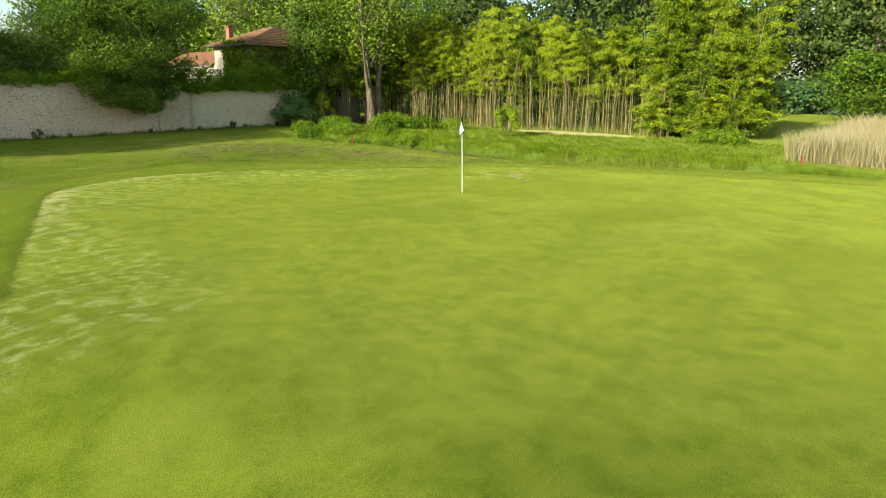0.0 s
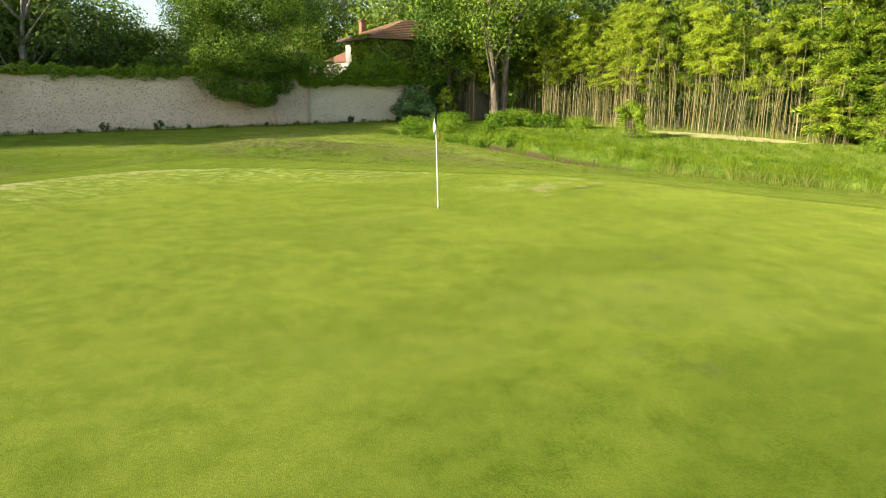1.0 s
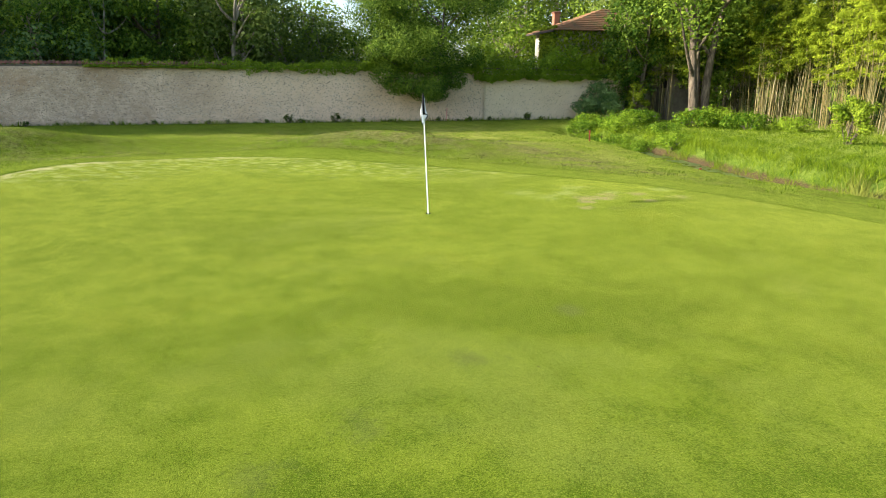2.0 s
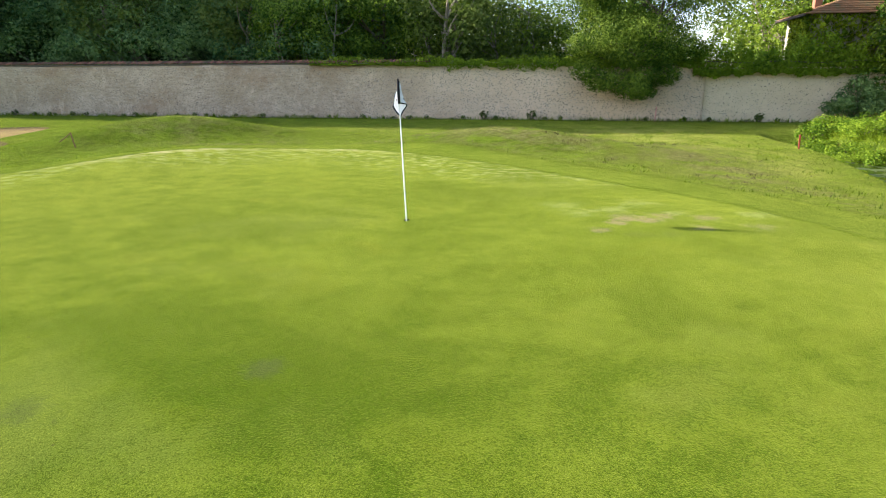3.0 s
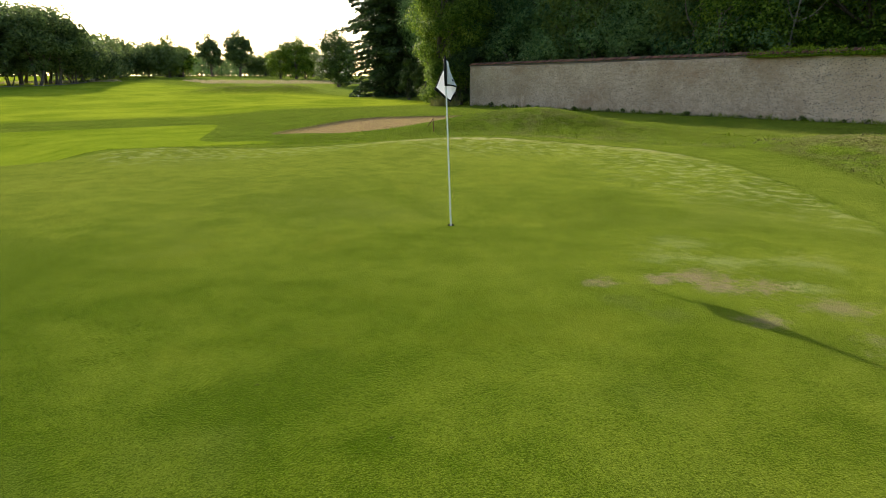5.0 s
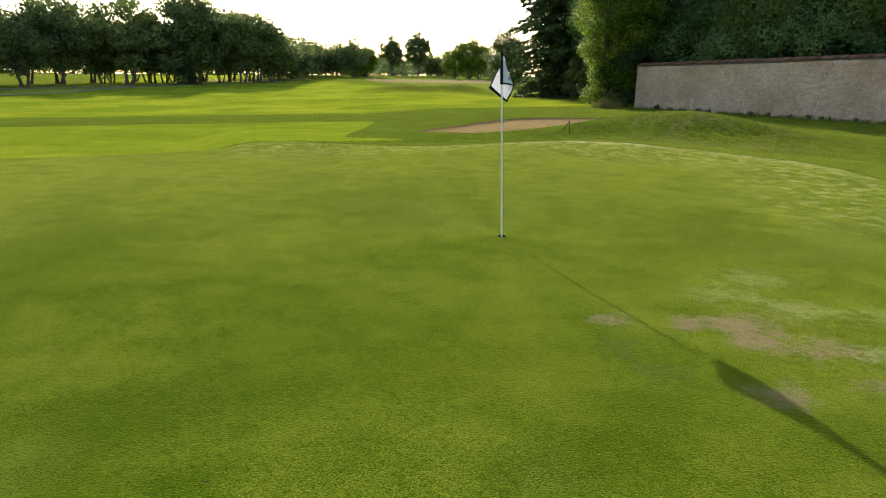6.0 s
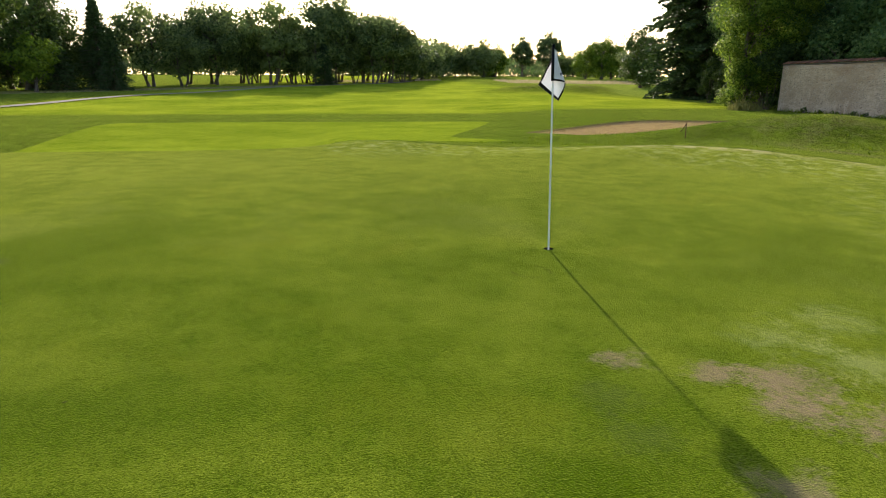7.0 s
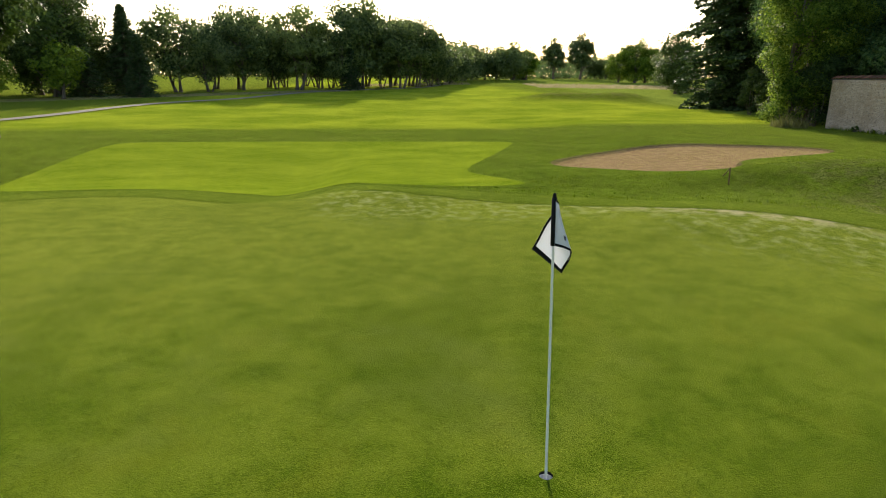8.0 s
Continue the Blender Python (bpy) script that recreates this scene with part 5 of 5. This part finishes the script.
for k in range(205):
    u = rng.random()
    x = -30.0 + 31.4 * u if k < 180 else -4.5 + 5.9 * u
    front = 27.4 - 0.6 * smooth(-8, 0, x) + 0.5 * math.sin(x * 0.9) - 1.6 * (1 - smooth(-29, -24, x))
    y = front + 5.0 * rng.random() ** 1.6
    if x > -3:
        y = front + 9.0 * rng.random()
    if math.hypot(x + 25.2, y - 23.6) < 1.2 or (x < -28 and y < 26.2):
        continue
    ob = put(leafy[k % 3] if x > -4.2 and y - front < 6 else stock[k % 7], x, y, rng.uniform(0, 360), rng.uniform(0.85, 1.12))
    ob.matrix_basis = ob.matrix_basis @ pose(0, 0, 0, rng.gauss(0, 2.2), rng.gauss(0, 2.2), 0)


# ---- tall grasses ----
def blades(name, label, category, places, tall, wide, material, seed, seed_heads=0.0, tufts=True, sway=0.42):
    """Bent blades of grass, past counting."""
    rng = np.random.default_rng(seed)
    n = len(places)
    h = tall * rng.uniform(0.55, 1.2, n)
    if tufts:
        x, y = places[:, 0], places[:, 1]
        h *= 0.45 + 0.75 * (0.5 + 0.5 * np.sin(x * 1.9 + 1.3 * np.sin(y * 1.3)) * np.sin(y * 2.3 + 1.1 * np.sin(x * 0.8))) + 0.25 * np.sin(x * 5.1 + y * 3.7)
    a = rng.uniform(0, 2 * np.pi, n)
    side = np.stack([np.cos(a), np.sin(a), 0 * a], 1) * (wide * rng.uniform(0.6, 1.3, n))[:, None] / 2
    lean = rng.normal(0, sway, (n, 2)) * h[:, None]
    base = np.column_stack([places, height(places[:, 0], places[:, 1]) - 0.04])
    half = base + np.column_stack([lean * 0.35, h * 0.6])
    tip = base + np.column_stack([lean, h])
    v = np.stack([base - side, base + side, half + side * (0.8 + seed_heads), half - side * (0.8 + seed_heads), tip], 1).reshape(-1, 3)
    k = 5 * np.arange(n)[:, None]
    q = (k + np.array([[0, 1, 2, 3]]))
    t = (k + np.array([[3, 2, 4]]))
    me = bpy.data.meshes.new(name)
    me.from_pydata(v.tolist(), [], q.tolist() + t.tolist())
    me.materials.append(material)
    return tagged(new(name, me), label, category, kind="stuff")


gr = np.random.default_rng(8)


def scatter(n, x0, x1, y0, y1, keep):
    p = np.column_stack([gr.uniform(x0, x1, n), gr.uniform(y0, y1, n)])
    return p[keep(p[:, 0], p[:, 1])]


def on_meadow(x, y):
    d = y - ditch_line(x)
    return (d > 1.1 + 0.3 * np.sin(x * 2.1)) & (x < 4.5 + (y - 12) * 0.05) & (bump(x, y, -9.0, 26.6, 6.5, 1.8, 1.0) < 0.45 + 0.25 * np.sin(x * 3.1) * np.sin(y * 4.3 + x))


meadow = scatter(80000, -26, 6, 11.0, 26.5, lambda x, y: on_meadow(x, y) & (gr.random(len(x)) < np.where(y < 18, 1.0, 0.6)))
blades("meadow_grass", "lush green meadow grass beyond the ditch", "grass", meadow, 0.21, 0.016, GRASS_BLADE, 1, sway=0.85)
bank = scatter(34000, -24, 6, 11.0, 17, lambda x, y: (y - ditch_line(x) > 0.95 + 0.4 * np.sin(x * 1.6) + 0.2 * np.sin(x * 4.3)) & (y - ditch_line(x) < 2.2))
blades("bank_grass", "tall tufted grass on the ditch bank", "grass", bank, 0.44, 0.016, GRASS_BLADE, 6, sway=0.6)
sedge = scatter(13000, -3.5, 8, 9.8, 14.5, lambda x, y: (y - ditch_line(x) > -0.9) & (y - ditch_line(x) < 1.3))
blades("ditch_sedge", "yellowish sedge growing in the ditch", "grass", sedge, 0.55, 0.028, leaf_material("sedge", (0.13, 0.17, 0.02), (0.29, 0.31, 0.06), 0.4), 2)
reeds = scatter(95000, 3.5, 19, 15.5, 50, lambda x, y: (y > 16.6 + 0.05 * (x - 6) ** 2 * (x < 6)) & (x > 5.9 + 0.35 * np.sin(y)) & (gr.random(len(x)) < np.exp(-(y - 16) / 16)))
blades("dry_tall_grass", "tall pale dry grass beside the ditch", "grass", reeds, 1.3, 0.016, DRY_BLADE, 3, 0.6, tufts=False, sway=0.36)
dry_edge = scatter(1800, -30.2, -26.2, -41.5, -37.0, lambda x, y: np.hypot(x + 28.6, (y + 40.2) * 0.8) < 1.2)
blades("pale_tall_grass", "pale uncut grass under the corner tree", "grass", dry_edge, 0.8, 0.03, leaf_material("pale_grass", (0.11, 0.13, 0.03), (0.25, 0.25, 0.08), 0.4), 9, 0.3)
foot = scatter(9000, WX + 0.02, WX + 0.8, -38.5, 18.5, lambda x, y: gr.random(len(x)) < np.exp(-(x - WX) * 3))
blades("wall_grass", "unmown grass along the foot of the wall", "grass", foot, 0.28, 0.035, GRASS_BLADE, 4)
rough_spots = scatter(36000, -22, 4, -16, 11, lambda x, y: (outside(x, y, GREEN_RING) > 1.6) & (outside(x, y, BUNKER_RING) > 0.3) & (outside(x, y, FAIRWAY_RING) > 0.3) & (y < ditch_line(x) - 1.2) & (gr.random(len(x)) > 1.6 * (bump(x, y, -11.4, 1.6, 2.2, 5.0, 1.0, -0.35) + bump(x, y, -8.6, 6.6, 4.6, 1.3, 1.0))))
blades("rough_grass", "short tufted rough grass on the mounds", "grass", rough_spots, 0.10, 0.022, GRASS_BLADE, 5)
hay_spots = scatter(16000, -17, -4, -4, 9, lambda x, y: (outside(x, y, GREEN_RING) > 1.8) & (y < ditch_line(x) - 1.2) & (gr.random(len(x)) < bump(x, y, -11.4, 1.6, 2.2, 5.0, 0.9, -0.35) + bump(x, y, -8.6, 6.6, 4.6, 1.3, 0.9)))
blades("dry_thatch", "dry brownish thatch on the flank of the mound", "grass", hay_spots, 0.09, 0.024, leaf_material("thatch_blade", (0.075, 0.068, 0.026), (0.27, 0.225, 0.115), 0.3), 12, sway=0.8)
heath = scatter(9000, -62, -30, -142, -112, lambda x, y: np.abs(y + 126 + 0.25 * (x + 46)) < 9)
heath = np.concatenate([heath, scatter(5000, -18, 6, -146, -120, lambda x, y: np.abs(y + 132 - 0.55 * (x + 5)) < 4.5)])
blades("far_dry_grass", "pale dry grass at the end of the fairway", "grass", heath, 0.38, 0.09, leaf_material("heath_blade", (0.24, 0.19, 0.10), (0.47, 0.39, 0.23), 0.35), 7)
under_oaks = scatter(6000, 8, 42, -112, -80, lambda x, y: np.abs(y + 96 - 0.75 * (x - 24)) < 4.0)
blades("thin_dry_grass", "thin dry grass below the parkland trees", "grass", under_oaks, 0.16, 0.12, leaf_material("litter_blade", (0.14, 0.115, 0.055), (0.30, 0.245, 0.13), 0.3), 10, sway=0.9)

# ---- stakes and rake ----
def stake(label, x, y, tall, material):
    post = thing("marker_stake", label, "stake", (x, y, z_at(x, y)), rng.uniform(0, 90), group="hazard stakes")
    post.rotation_euler = (rng.gauss(0, 0.04), rng.gauss(0, 0.04), rng.uniform(0, 1.5))
    bm = boxed(bmesh.new(), -0.028, 0.028, -0.028, 0.028, -0.2, tall, bevel=0.008)
    part("post", (bm, material), post)
    bm = boxed(bmesh.new(), -0.031, 0.031, -0.031, 0.031, tall - 0.12, tall + 0.01, bevel=0.012)
    part("cap", (bm, material), post)
    return post


stake("red hazard stake on the ditch bank", -15.1, 10.85, 0.5, RED_PAINT)
stake("red hazard stake on the ditch bank", -7.55, 11.15, 0.5, RED_PAINT)
stake("red hazard stake before tall dry grass", 6.4, 15.8, 0.40, RED_PAINT)
stake("faded pink stake at the foot of the wall", WX + 0.35, 8.05, 0.85, PINK_PAINT)
rake = thing("bunker_rake", "rusty bunker rake propped on a short post", "rake", (-8.85, -13.27, z_at(-8.85, -13.27)))
v, f = tube([(0.14, 0.26, -0.15), (0.02, 0.03, 0.40), (0.01, 0.02, 0.43)], [0.018, 0.016, 0.012], 8)
part("post", mesh_of("rake_post", v, f, RUST), rake)
v, f = tube([(0.03, 0.06, 0.42), (-0.07, -0.32, 0.22), (-0.15, -0.70, 0.02)], [0.014, 0.014, 0.014], 8)
part("handle", mesh_of("rake_handle", v, f, RUST), rake)
v, f = tube([(-0.38, -0.66, 0.03), (-0.15, -0.70, 0.03), (0.08, -0.74, 0.03)], [0.012, 0.013, 0.012], 6)
head = part("head", mesh_of("rake_head", v, f, RUST), rake)
for k in range(8):
    v, f = tube([(-0.36 + 0.06 * k, -0.663 - 0.010 * k, 0.03), (-0.37 + 0.06 * k, -0.70 - 0.010 * k, -0.03)], [0.006, 0.003], 5)
    part("tine", mesh_of("tine", v, f, RUST), head)

# ---- tiles along the wall's coping ----
coping = part("coping", box_mesh("coping_bed", GREY_STONE, WX - 0.62, WX + 0.05, -39.05, -4.0, WALL_TOP - 0.01, WALL_TOP + 0.07, bevel=0.01), wall_west, "mortar bed under the tiles")
arc = np.linspace(-1, 1, 6) * 1.25
tv = []
for s, z, r in ((0.14, 0.02, 0.105), (-0.30, 0.20, 0.085)):
    for t in (0.0, 0.018):
        tv += [(s, math.sin(a) * (r + t), z + math.cos(a) * (r + t) * 0.75) for a in arc]
tf = []
for k in range(5):
    tf += [(6 + k, 7 + k, 19 + k, 18 + k), (k + 1, k, 12 + k, 13 + k), (k, k + 1, 7 + k, 6 + k), (13 + k, 12 + k, 18 + k, 19 + k)]
tf += [(0, 6, 18, 12), (5, 17, 23, 11)]
tile_mesh = mesh_of("tile", tv, tf, TERRACOTTA)
for k in range(150):
    ob = new("tile", tile_mesh)
    ob.parent = wall_west
    ob.matrix_basis = pose(WX - 0.02 + rng.uniform(-0.015, 0.02), -38.95 + 0.223 * k, WALL_TOP + 0.03 + rng.uniform(-0.008, 0.012), rng.gauss(0, 2), rng.gauss(0, 1.5), rng.gauss(0, 2))
